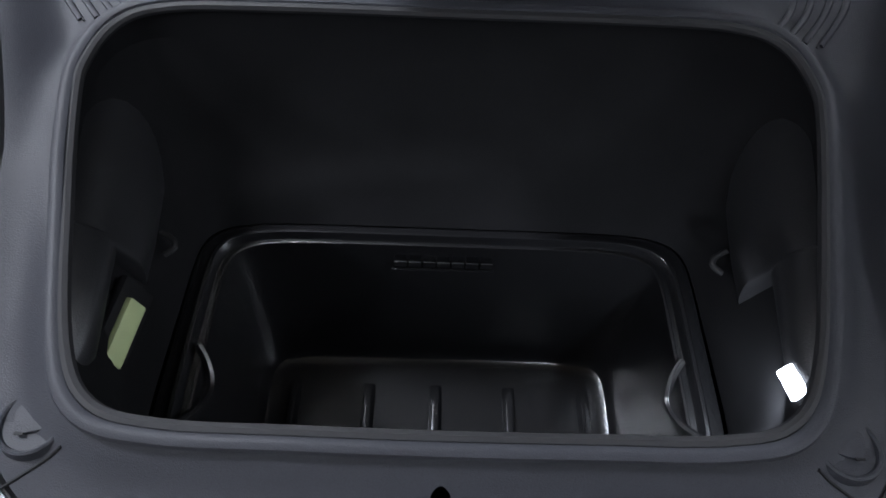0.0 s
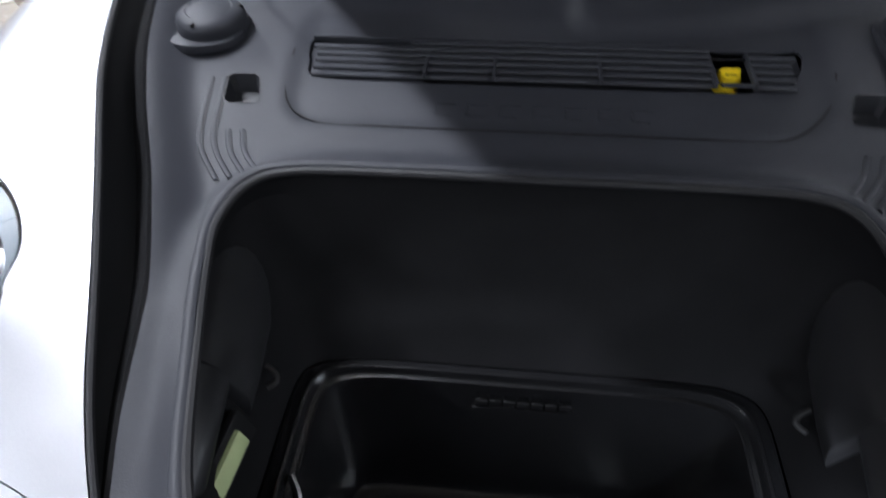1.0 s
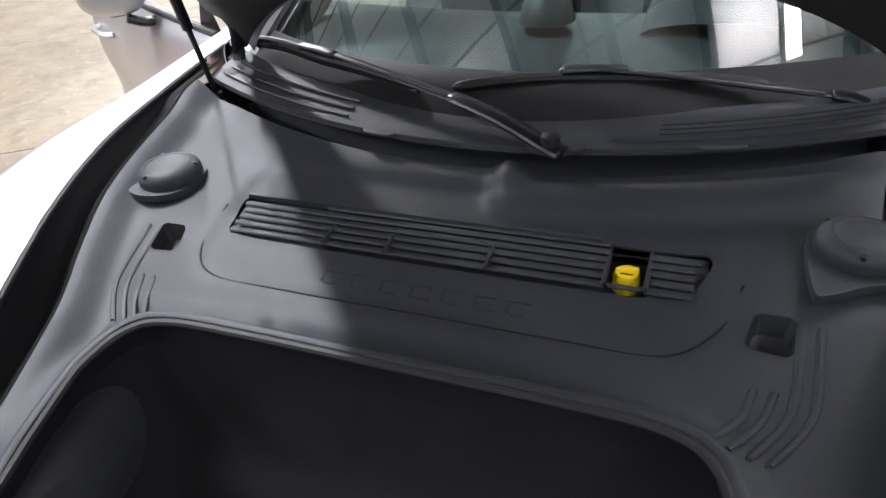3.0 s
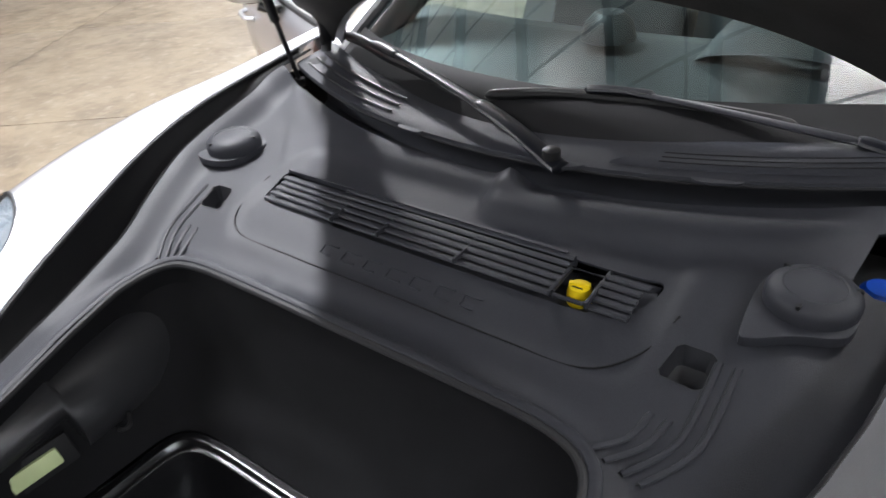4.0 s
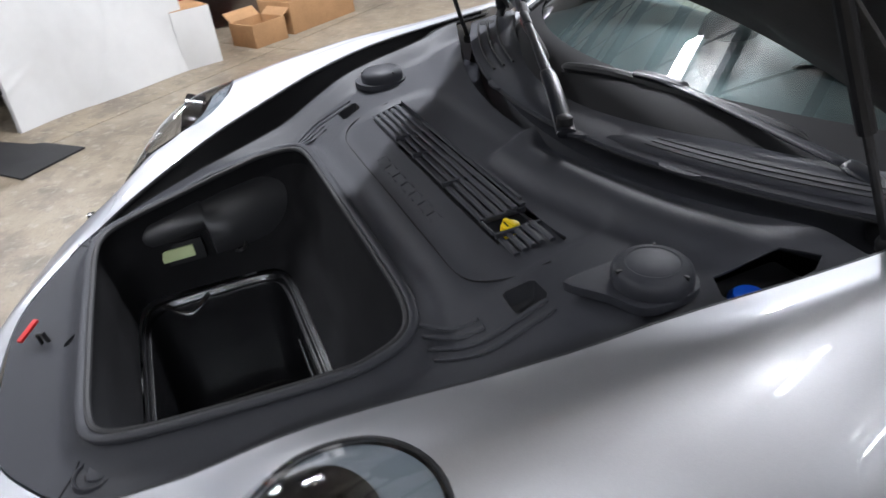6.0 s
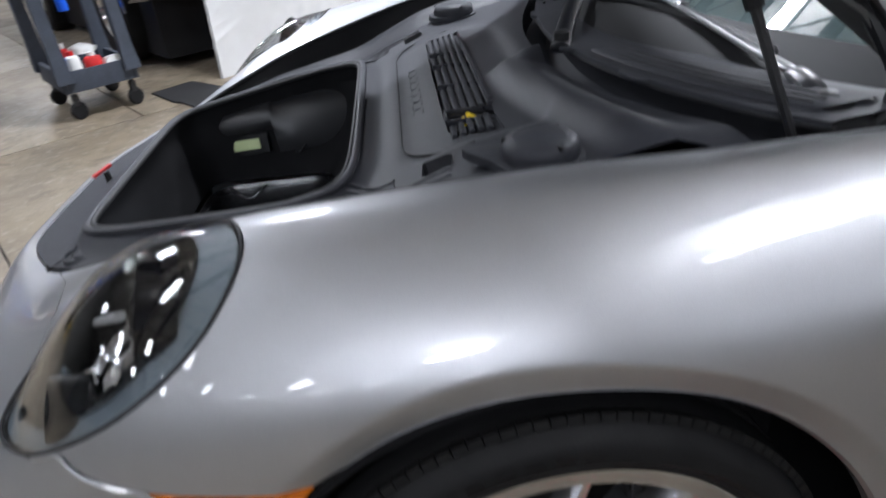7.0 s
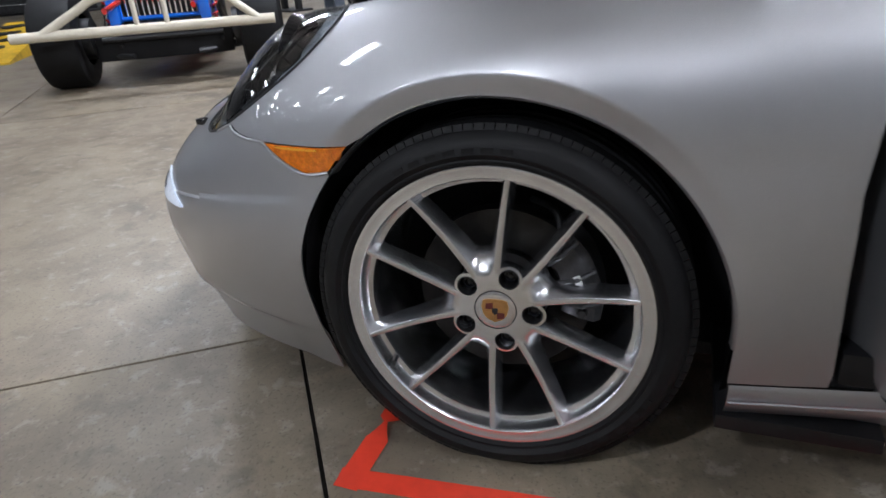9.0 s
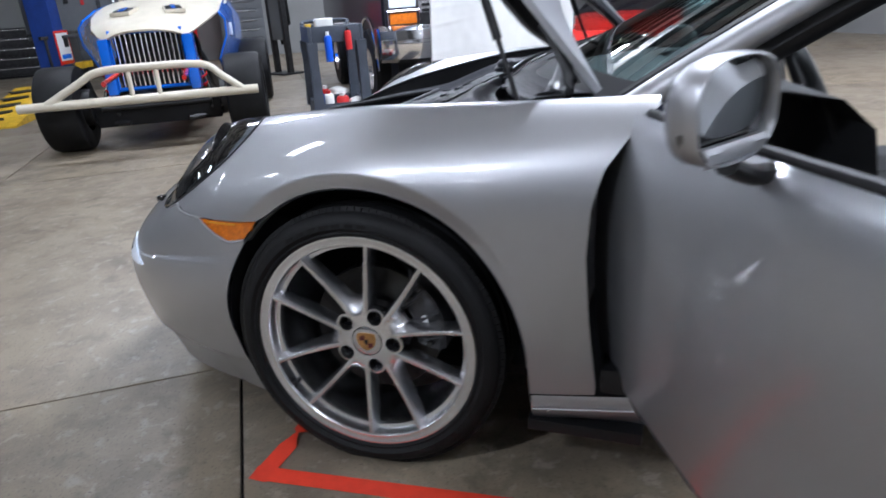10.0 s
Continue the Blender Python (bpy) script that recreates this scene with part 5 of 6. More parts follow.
A, B = np.linspace(-1, 1, 41), np.linspace(0, 1, 15)
part("windscreen", loft([[tuple(screen(a, b)) for a in A] for b in B]), GLASS, car, "green-tinted laminated windscreen").visible_shadow = False
part("screen_band", loft([[tuple(screen(a, b) + np.array([0, -.002, .003])) for a in A] for b in (-.06, .075)]), GUTTERM, car)
part("header_rail", tube([tuple(screen(a, 1.01)) for a in A], .024, 10, flat=.8), SILVER, car)
for sx in (1, -1):
    path = [(sx * .725, .56, .835)] + [tuple(screen(sx * 1.03, b) + np.array([sx * .012, .012, 0])) for b in np.linspace(.0, 1.0, 10)]
    part("a_pillar", tube(smooth_path(path, 3), .038, 16, flat=.75), SILVER, car)
    part("pillar_trim", tube(smooth_path([tuple(screen(sx * 1.0, b) + np.array([-sx * .012, .062, -.030])) for b in np.linspace(-.02, 1.0, 8)], 3), .046, 12, flat=.8), BLACK, car)
    part("pillar_seal", tube([tuple(screen(sx * 1.0, b) + np.array([0, -.004, .004])) for b in np.linspace(0, 1, 10)], .016, 8), SEALRUBBER, car)


def blunt(f):
    """Rounds the two ends of a bar."""
    return max(.25, (1 - abs(2 * f - 1) ** 14) ** .5)


WIPERM = material("wiper_black", (0.008, 0.009, 0.013), rough=0.33, spec=0.6, grain=0.2, grain_scale=400, bump=0.1, stain=0.2)


def wiper(pivot, elbow, clip, tip0, tip1):
    pivot, elbow, clip, tip0, tip1 = [Vector(v) for v in (pivot, elbow, clip, tip0, tip1)]
    up = Vector((0, 0, .012))
    arm = part("wiper", tube(smooth_path([pivot - (elbow - pivot) * .12, pivot, pivot.lerp(elbow, .5) + up, elbow + up], 8), .0195, 12, flat=.5, taper=lambda f: blunt(f) * (1 - .15 * f)), WIPERM, car, "black windscreen wiper")
    part("wiper_arm", tube(smooth_path([elbow.lerp(pivot, .12) + up, elbow.lerp(clip, .3) + up, elbow.lerp(clip, .7) + up * 1.2, clip + up], 8), .013, 12, flat=.42, taper=lambda f: blunt(f) * (1 - .35 * f)), WIPERM, arm)
    part("wiper_nut", revolve([(.015, -.004), (.015, .012), (.010, .015), (0, .015)], 18, Matrix.Translation(pivot + Vector((0, 0, .008)))), DARKMETAL, arm)
    mid = clip - Vector((0, 0, .002))
    part("blade", tube(smooth_path([tip0, tip0.lerp(mid, .5) + Vector((0, 0, .006)), mid, mid.lerp(tip1, .5) + Vector((0, 0, .004)), tip1], 8), .011, 10, flat=1.0, taper=blunt), BLACK, arm)
    part("blade_lip", tube(smooth_path([tip0 - up * .8, tip0.lerp(mid, .5) - up * .4, mid - up * .8, mid.lerp(tip1, .5) - up * .5, tip1 - up * .8], 8), .004, 6, flat=1.6), SEALRUBBER, arm)
    d = (tip1 - tip0).normalized()
    part("blade_clip", tube(smooth_path([mid - d * .06 + up, mid + up * 1.25, mid + d * .06 + up], 6), .012, 10, flat=.6, taper=blunt), WIPERM, arm)


wiper((.116, .202, .870), (-.077, .280, .900), (-.402, .415, .922), (-.64, .54, .908), (-.155, .328, .905))
wiper((.590, .42, .868), (.512, .417, .884), (.152, .380, .920), (-.086, .324, .908), (.427, .442, .895))

# ---- open front lid ----
LIDLINING = material("lid_lining", (0.045, 0.043, 0.041), rough=0.6, grain=0.3, grain_scale=300, bump=0.3, stain=0.3, stain_scale=8)
HINGE_Y, HINGE_Z, LIFT = .50, .895, 52.0


def lid_point(a, b, up=0.0):
    """a from -1 to 1 across, b from 0 at the nose to 1 at the cowl; the closed lid, lifted about its hinge line."""
    a, b = np.asarray(a, float), np.asarray(b, float)
    y_edge = -.85 + b * 1.055
    # rounded nose: pull in the sides at the front
    ax = np.abs(a)
    e, z = edge_at(np.maximum(y_edge + .0, -.84))
    x = a * np.where(b < .12, e * (.75 + .25 * b / .12), e)
    y = y_edge + np.where(b > .6, np.maximum((b - .6) / .4, 0) ** 1.5 * (.34 * x * x + .16 * (x / .66) ** 4), 0) + (1 - b) ** 6 * .02 * ax
    zz = z + .055 * (1 - ax ** 2.2) * np.sin(np.pi * np.clip(b * .8 + .2, 0, 1)) + up
    dy, dz = y - HINGE_Y, zz - HINGE_Z
    c, s = math.cos(radians(LIFT)), math.sin(radians(LIFT))
    return np.stack([x, HINGE_Y + .06 + dy * c + dz * s, HINGE_Z - dy * s + dz * c], -1)


A, B = np.linspace(-1, 1, 41), np.linspace(0, 1, 41)
bm = loft([[tuple(lid_point(a, b)) for a in A] for b in B])
lid = part("front_lid", thicken(bm, .016, lambda c: Vector((0, -.8, .6))), SILVER, car, "raised silver front lid with black underside")
bm = bmesh.new()
bm = loft([[tuple(lid_point(a * .985, .012 + b * .976, -.012 - min(1, (1 - b) / .08, b / .05) * (.014 * min(1, (1 - abs(a)) / .06) + .016 * (.06 < 1 - abs(a) < .30 or b < .12 or .80 < b < .93)))) for a in A] for b in B])
part("lid_lining", thicken(bm, .006, lambda c: Vector((0, .8, -.6))), LIDLINING, lid)
for k in (-.45, 0, .45):
    part("lid_brace", tube([tuple(lid_point(k * (1.2 - .4 * t), .12 + .74 * t, -.040)) for t in np.linspace(0, 1, 8)], .020, 8, flat=.6), LIDLINING, lid)
for sx in (1, -1):
    foot, head = Vector((sx * .635, .36, .845)), Vector((sx * .58, .245, 1.165))
    strut = part("gas_strut", tube([foot, foot.lerp(head, .55)], .006, 8), DARKMETAL, car)
    part("cylinder", tube([foot.lerp(head, .5), head], .011, 10), BLACK, strut)
    part("ball_joint", revolve([(0, .012), (.012, .008), (.014, 0), (.012, -.01), (0, -.012)], 14, Matrix.Translation(foot)), DARKMETAL, strut)
    part("lid_hinge", tube(smooth_path([(sx * .63, .44, .845), (sx * .64, .47, .90), (sx * .615, .45, .96), (sx * .59, .40, 1.03)], 4), .016, 8, flat=.6), BLACK, car)
    part("hinge_cover", revolve([(.0, .05), (.03, .045), (.042, .03), (.045, 0), (.04, -.02)], 20, Matrix.Translation((sx * .615, .42, .838))), GUTTERM, car)
part("reservoir_bay", box(.10, .15, .12, .01, Matrix.Translation((.590, .205, .735))), GUTTERM, car)
# blue fluid cap beside the bulkhead
part("fluid_cap", revolve([(0, .022), (.02, .021), (.026, .014), (.027, -.012), (.022, -.015)], 24, Matrix.Translation((.598, .175, .790))), BLUEJUG, car, "blue coolant reservoir cap")

# ---- cabin ----
dash_rows = []
for y, z in ((.37, .880), (.50, .895), (.62, .905), (.74, .91), (.84, .895), (.90, .84), (.92, .72), (.90, .55)):
    dash_rows.append([(x, y + (.22 if y < .6 else .14) * (x / .66) ** 2, z - .02 * (x / .66) ** 2) for x in np.linspace(-.68, .68, 25)])
dash = part("dashboard", loft(dash_rows), LEATHER, car)
part("instrument_hood", loft([[(.36 + .17 * math.cos(a), y, .90 + h * math.sin(a)) for a in np.linspace(0, math.pi, 18)] for y, h in ((.66, .03), (.74, .075), (.86, .085), (.88, .07))]), LEATHER, dash)
part("clock_pod", revolve([(0, .06), (.03, .055), (.05, .035), (.06, 0)], 24, Matrix.Translation((0, .68, .925))), LEATHER, dash)
tor = bmesh.new()
wm = pose(.36, 1.00, .80) @ Matrix.Rotation(radians(-65), 4, "X")
tube([wm @ Vector((.185 * math.cos(a), .185 * math.sin(a), 0)) for a in np.linspace(0, 2 * math.pi, 73)[:-1]], .015, 14, True, bm=tor)
sw = part("steering_wheel", tor, LEATHER, car)
part("wheel_boss", revolve([(0, .03), (.06, .025), (.075, 0), (.06, -.03), (0, -.03)], 24, wm), LEATHER, sw)
for a in (0, 180, 270):
    q = radians(a)
    part("wheel_spoke", tube([wm @ Vector((.06 * math.cos(q), .06 * math.sin(q), 0)), wm @ Vector((.18 * math.cos(q), .18 * math.sin(q), 0))], .016, 8, flat=.5), ALLOY, sw)
for sx in (1, -1):
    seat = part("seat", box(.50, .52, .18, .06, Matrix.Translation((sx * .36, 1.35, .42)), 4), LEATHER, car, "black leather bucket seat")
    part("backrest", box(.50, .15, .66, .06, pose(sx * .36, 1.68, .74, -18), 4), LEATHER, seat)
    part("headrest", box(.28, .10, .18, .045, pose(sx * .36, 1.80, 1.08, -18), 4), LEATHER, seat)
part("centre_console", box(.22, 1.0, .34, .05, Matrix.Translation((0, 1.25, .42)), 3), LEATHER, car)
part("floor_pan", box(1.50, 2.5, .06, .02, Matrix.Translation((0, 1.72, .17))), BLACK, car)
tray = [(x * .96, y * .97 + .0) for x, y, z in LOW[:6]] + [(.55, -.36), (.55, .45)]
part("undertray", prism(tray + [(-x, y) for x, y in tray[::-1][:-1]], .03, Matrix.Translation((0, 0, .10))), BLACK, car)
part("bulkhead", box(1.20, .03, .62, .01, Matrix.Translation((0, .46, .52))), BLACK, car)
part("rear_bulkhead", box(1.30, .06, .75, .02, Matrix.Translation((0, 1.95, .55))), BLACK, car)
part("interior_mirror", box(.22, .03, .06, .012, Matrix.Translation((0, .98, 1.17))), GLOSSBLACK, car)
# rear body in one sweep
rear = []
for y, hw, zt in ((1.76, .84, .88), (2.0, .852, .92), (2.475, .858, .92), (2.9, .845, .90), (3.2, .78, .86), (3.34, .60, .80), (3.37, .45, .74)):
    rear.append([(hw * math.copysign(abs(math.cos(a)) ** .35, math.cos(a)), y, .22 + (zt - .22) * max(0, math.sin(a)) ** .42) for a in np.linspace(0, math.pi, 36)])
part("rear_body", loft(rear, cap=True), SILVER, car)


# ---- doors ----
def door(side, angle):
    """A door, hinged at the fender's rear edge and swung out by angle degrees."""
    L = 1.16
    prof_z = [.265, .30, .42, .55, .68, .78, .84, .872]
    prof_x = [.845, .858, .872, .879, .876, .866, .852, .832]
    hinge = Matrix.Translation((side * .80, .66, 0)) @ Matrix.Rotation(radians(-angle * side), 4, "Z") @ Matrix.Translation((-side * .80, -.66, 0))

    def pt(s, i, inset=0.0):
        y = .555 + L * s + .09 * max(0, (prof_z[i] - .70) / .17) ** 1.6 * (1 - s)
        z = prof_z[i] + .015 * s * (i > 4)
        x = prof_x[i] + .012 * math.sin(math.pi * min(1, s * 1.1)) - .012 * s
        # waisted scoop towards the rear of the door
        x -= .022 * math.exp(-((prof_z[i] - .52) / .10) ** 2) * s ** 2
        return hinge @ Vector((side * (x - inset), y, z))
    S = np.linspace(0, 1, 26)
    fine = np.linspace(0, len(prof_z) - 1, 30)
    zz, xx = np.interp(fine, range(8), prof_z), None
    prof_x = [float(v) for v in (weights(fine, 8) @ np.array(prof_x))]
    prof_z = [float(v) for v in (weights(fine, 8) @ np.array(prof_z))]
    rows = [[pt(s, i) for i in range(30)] for s in S]
    b = loft(rows)
    out = hinge.to_3x3() @ Vector((side, 0, 0))
    d = part("door", thicken(b, .004, lambda c: out), SILVER, car, "open silver door")
    part("door_inner", loft([[pt(s, 0, .01)] + [pt(s, i, .085 if 2 < i < 27 else .02) for i in range(30)] + [pt(s, 29, .01)] for s in np.linspace(.004, .996, 20)], cap=True), LEATHER, d)
    part("belt_seal", tube([pt(s, 29, .005) + Vector((0, 0, .006)) for s in S[1:]], .009, 8), SEALRUBBER, d)
    part("lower_seal", tube([pt(s, 0, .006) + Vector((0, 0, .003 * math.sin(s * 70) - .004)) for s in np.linspace(.01, .99, 120)], .006, 6), SEALRUBBER, d)
    # door handle
    h0 = pt(.86, 18)
    part("door_handle", tube(smooth_path([pt(.80, 19), pt(.83, 19) + out * .028, pt(.92, 19) + out * .028, pt(.95, 19)], 5), .011, 8, flat=.8), SILVER, d)
    # mirror on its foot
    mc = hinge @ Vector((side * .935, 1.10, .957))
    fm = Matrix.Translation(mc) @ (hinge.to_3x3().to_4x4()) @ Matrix.Rotation(radians(29 * side), 4, 'Z')
    def oval(rx, rz, y, dx=0.0, dz=0.0):
        out_ = []
        for a in np.linspace(0, 2 * math.pi, 41)[:-1]:
            c, q = math.cos(a), math.sin(a)
            out_.append(fm @ Vector((dx + rx * math.copysign(abs(c) ** .75, c), y, dz + rz * math.copysign(abs(q) ** .75, q))))
        return out_
    rx, rz = .092, .066
    rows = [oval(rx * k, rz * k, y) for y, k in ((-.044, .02), (-.043, .30), (-.039, .58), (-.031, .80), (-.020, .93), (-.008, .99), (.004, 1.0), (.016, .99), (.021, .97), (.022, .945), (.019, .93), (.006, .915))]
    mir = part("door_mirror", loft(rows, closed=True), SILVER, d, "silver door mirror")
    # deep silver shell, glass in the upper part, a slit and the lower lip below it
    part("mirror_back", loft([oval(rx * .915, rz * .915, .007), oval(rx * .5, rz * .5, .0065), oval(.001, .001, .006)], closed=True), GLOSSBLACK, mir)
    part("mirror_glass", loft([oval(rx * .80, rz * .66, .009, .008 * side, .0145), oval(rx * .80, rz * .66, .0125, .008 * side, .0145), oval(rx * .3, rz * .3, .0128, .008 * side, .0145), oval(.001, .001, .0128, .008 * side, .0145)], closed=True), MIRRORM, mir)
    part("mirror_lip", loft([[fm @ Vector((c_ * .086, y_, -.036 - .024 * k_ - .004 * (1 - c_ * c_) * k_)) for c_ in np.linspace(-.80 + .12 * k_, .80 - .12 * k_, 17)] for k_, y_ in ((0, .010), (0, .019), (.25, .023), (.7, .022), (1, .014))]), SILVER, mir)
    part("mirror_band", tube([fm @ Vector((.094 * math.cos(a), .002, .068 * math.sin(a) * .98)) for a in np.linspace(math.pi * 1.08, math.pi * 1.92, 22)], .0032, 8), GLOSSBLACK, mir)
    part("mirror_foot", tube(smooth_path([hinge @ Vector((side * .842, 1.07, .862)), hinge @ Vector((side * .875, 1.075, .864)), hinge @ Vector((side * .915, 1.083, .882))], 4), .020, 10, flat=.7), BLACK, mir)
    part("quarter_glass", thicken(loft([[hinge @ Vector((side * .82, .68, .88)), hinge @ Vector((side * .82, .80, .885))], [hinge @ Vector((side * .80, .78, .95)), hinge @ Vector((side * .80, .81, .955))]]), .004, lambda c: out), GLOSSBLACK, d)
    return d


door(1, 62)
door(-1, 62)

# ---- things on the shop floor ----
# taped outline beside the front wheel
tape = thing("floor_tape", "strip of red tape stuck on the concrete floor, one end twisted", "tape")
t0, t1 = Vector((1.030, -.268, 0)), Vector((.955, .60, 0))
dirn = (t1 - t0).normalized()
nrm = Vector((-dirn.y, dirn.x, 0))
part("strip", loft([[tuple(t0 + dirn * (1.2 * k / 12) + nrm * s + Vector((0, 0, .002))) for s in (0, .05)] for k in range(13)]), TAPE, tape)
t2 = Vector((.795, -.262, 0))
d2 = (t2 - t0).normalized()
n2 = Vector((-d2.y, d2.x, 0))
rows = []
for k in range(15):
    f = k / 14
    tw = .5 + .5 * math.cos(2 * math.pi * np.clip((f - .45) / .2, 0, 1))
    c = t0 + d2 * (.33 * f) - n2 * .025 + Vector((0, 0, .003 + .010 * (1 - tw)))
    rows.append([tuple(c + n2 * (-.026 * max(.15, tw))), tuple(c + n2 * (.026 * max(.15, tw)))])
part("twisted_strip", loft(rows), TAPE, tape)

# ---- race car ----
P0, P1 = Vector((-2.37, -4.47, 0)), Vector((-3.21, -3.15, 0))
mid = (P0 + P1) / 2
across = (P1 - P0).normalized()
ahead = Vector((across.y, -across.x, 0))
if ahead.y < 0:
    ahead = -ahead
RC = Matrix.Translation(mid) @ Matrix((( -across.x, -ahead.x, 0, 0), (-across.y, -ahead.y, 0, 0), (0, 0, 1, 0), (0, 0, 0, 1)))
# local x to its side, local y to its tail
race = thing("race_car", "blue and cream short-track race car with open front wheels", "race car", at=RC)


def local(name, bm, mat_, parent=None, label=""):
    bmesh.ops.transform(bm, matrix=Matrix.Diagonal((.84, 1, 1, 1)), verts=bm.verts)
    return part(name, bm, mat_, parent or race, label)


for sx in (1, -1):
    for y, r, w in ((0, .37, .40), (2.5, .38, .42)):
        mm = pose(sx * .93, y, r) @ Matrix.Rotation(radians(90 * sx), 4, "Y")
        w_ = local("race_wheel", revolve([(.20, -w / 2), (r - .04, -w / 2), (r - .012, -w / 2 + .02), (r, -w / 2 + .06), (r, w / 2 - .06), (r - .012, w / 2 - .02), (r - .04, w / 2), (.20, w / 2), (.19, 0)], 48, mm), RUBBER, label="worn black slick race tyre")
        local("rim", revolve([(.20, w / 2 - .01), (.19, w / 2 - .06), (.06, w / 2 - .10), (0, w / 2 - .10)], 32, mm), DARKMETAL, w_)
local("front_bar", tube([(-1.08, -.52, .46), (1.19, -.52, .46)], .038, 12), CREAM, label="cream tubular front bumper")
local("hoop_bar", tube(smooth_path([(-.93, -.52, .47), (-.74, -.52, .60), (-.56, -.52, .70), (0, -.52, .715), (.40, -.52, .70), (.60, -.52, .62), (.93, -.52, .47)], 4), .032, 12), CREAM)
for x in (-.13, .13):
    local("bar_upright", tube([(x, -.52, .46), (x, -.52, .70)], .024, 10), CREAM)
for sx in (1, -1):
    local("bar_stay", tube([(sx * .38, -.50, .60), (sx * .34, .15, .66)], .024, 10), REDP)
    local("axle_arm", tube([(sx * .80, 0, .36), (sx * .30, .10, .38)], .035, 10), DARKMETAL)
    local("nose_side", box(.10, .16, .48, .02, Matrix.Translation((sx * .42, -.02, .70)), 2), BLUEP)
local("front_axle", tube([(-.82, .02, .33), (.82, .02, .33)], .05, 12), DARKMETAL)
local("chassis", box(.72, 2.9, .20, .03, Matrix.Translation((0, 1.35, .34))), BLACK)
local("radiator", box(.66, .06, .50, .01, Matrix.Translation((0, .02, .74))), BLACK)
for k in range(13):
    local("grille_bar", tube([(-.30 + .05 * k, -.04, .52), (-.30 + .05 * k, -.04, .97)], .011, 8), CHROME)
local("grille_frame", tube([(-.36, -.04, .50), (.36, -.04, .50), (.36, -.04, .985), (-.36, -.04, .985)], .022, 8, True), BLUEP)
hood_rows = []
for y, hw, z in ((-.16, .40, 1.00), (-.10, .48, 1.03), (.1, .58, 1.09), (.6, .70, 1.18), (1.2, .76, 1.27), (1.5, .76, 1.30)):
    hood_rows.append([(x * hw, y + .10 * abs(x) ** 2, z - .07 * abs(x) ** 2.5) for x in np.linspace(-1, 1, 17)])
local("race_hood", thicken(loft(hood_rows), .02, lambda c: Vector((0, 0, 1))), CREAM, label="cream race car bonnet with two scoops")
for sx in (1, -1):
    scoop = local("scoop", box(.22, .26, .035, .012, Matrix.Translation((sx * .26, .42, 1.155)) @ pose(0, 0, 0, 10, 0, 14 * sx)), CREAM)
    local("scoop_mouth", box(.17, .16, .02, .006, Matrix.Translation((sx * .26, .38, 1.163)) @ pose(0, 0, 0, 10, 0, 14 * sx)), BLACK, scoop)
    local("mouth_trim", box(.05, .15, .008, .003, Matrix.Translation((sx * .26, .38, 1.175)) @ pose(0, 0, 0, 10, 0, 14 * sx)), BLUEP, scoop)
    side_rows = [[(sx * .66, y, z0), (sx * .78, y, z0 + .5 * (z1 - z0)), (sx * .79, y, z0 + .85 * (z1 - z0)), (sx * .73, y, z1)] for y, z0, z1 in ((.46, .66, 1.10), (1.0, .40, 1.19), (1.8, .36, 1.26), (2.9, .45, 1.12))]
    local("side_panel", thicken(loft(side_rows), .02, lambda c: Vector((sx, 0, 0))), BLUEP)
    local("door_mark", box(.004, .16, .12, .01, Matrix.Translation((sx * .795, .95, .93))), WHITEINK)
local("engine", box(.5, .6, .5, .08, Matrix.Translation((0, .75, .80)), 3), DARKMETAL)
for k in range(8):
    x = -.55 + .16 * k
    local("suspension_rod", tube([(x, -.15 + .05 * (k % 3), .30 + .04 * (k % 2)), (x * .6, .4, .45)], .016, 8), DARKMETAL)
# undercarriage: arms, springs, steering and pan
for sx in (1, -1):
    local("lower_arm", tube([(sx * .84, .02, .24), (sx * .30, -.16, .22)], .024, 8), DARKMETAL)
    local("lower_arm", tube([(sx * .84, .02, .24), (sx * .30, .30, .22)], .024, 8), DARKMETAL)
    local("coil_spring", tube([(sx * (.50 + .03 * math.cos(a)), .06 + .05 * math.sin(a), .30 + .011 * a) for a in np.linspace(0, 36, 90)], .010, 6), REDP)
    local("damper", tube([(sx * .58, .02, .30), (sx * .46, .08, .74)], .022, 10), CHROME)
    local("brake_drum", revolve([(0, .10), (.15, .10), (.16, .07), (.16, -.06), (0, -.06)], 28, pose(sx * .72, 0, .37) @ Matrix.Rotation(radians(90 * sx), 4, "Y")), DARKMETAL)
    local("header_pipe", tube(smooth_path([(sx * .26, .55, .80), (sx * .44, .50, .74), (sx * .50, .70, .50), (sx * .48, 1.2, .34)], 5), .034, 10), DARKMETAL)
local("steering_rack", tube([(-.56, -.14, .36), (.56, -.14, .36)], .026, 10), BLACK)
local("oil_pan", box(.44, .60, .18, .05, Matrix.Translation((0, .45, .28)), 3), BLACK)
local("skid_plate", box(1.28, .05, .20, .03, Matrix.Translation((0, -.10, .29)), 2), GUTTERM)
local("hose", tube(smooth_path([(-.34, .0, .95), (-.46, .18, .90), (-.44, .40, .72), (-.30, .55, .70)], 6), .026, 8), RUBBER)
local("race_roof", box(1.1, 1.0, .04, .02, Matrix.Translation((0, 2.0, 1.62))), CREAM)
for sx in (1, -1):
    for y in (1.55, 2.45):
        local("cage_post", tube([(sx * .55, y, 1.25), (sx * .50, y, 1.62)], .024, 8), CREAM)

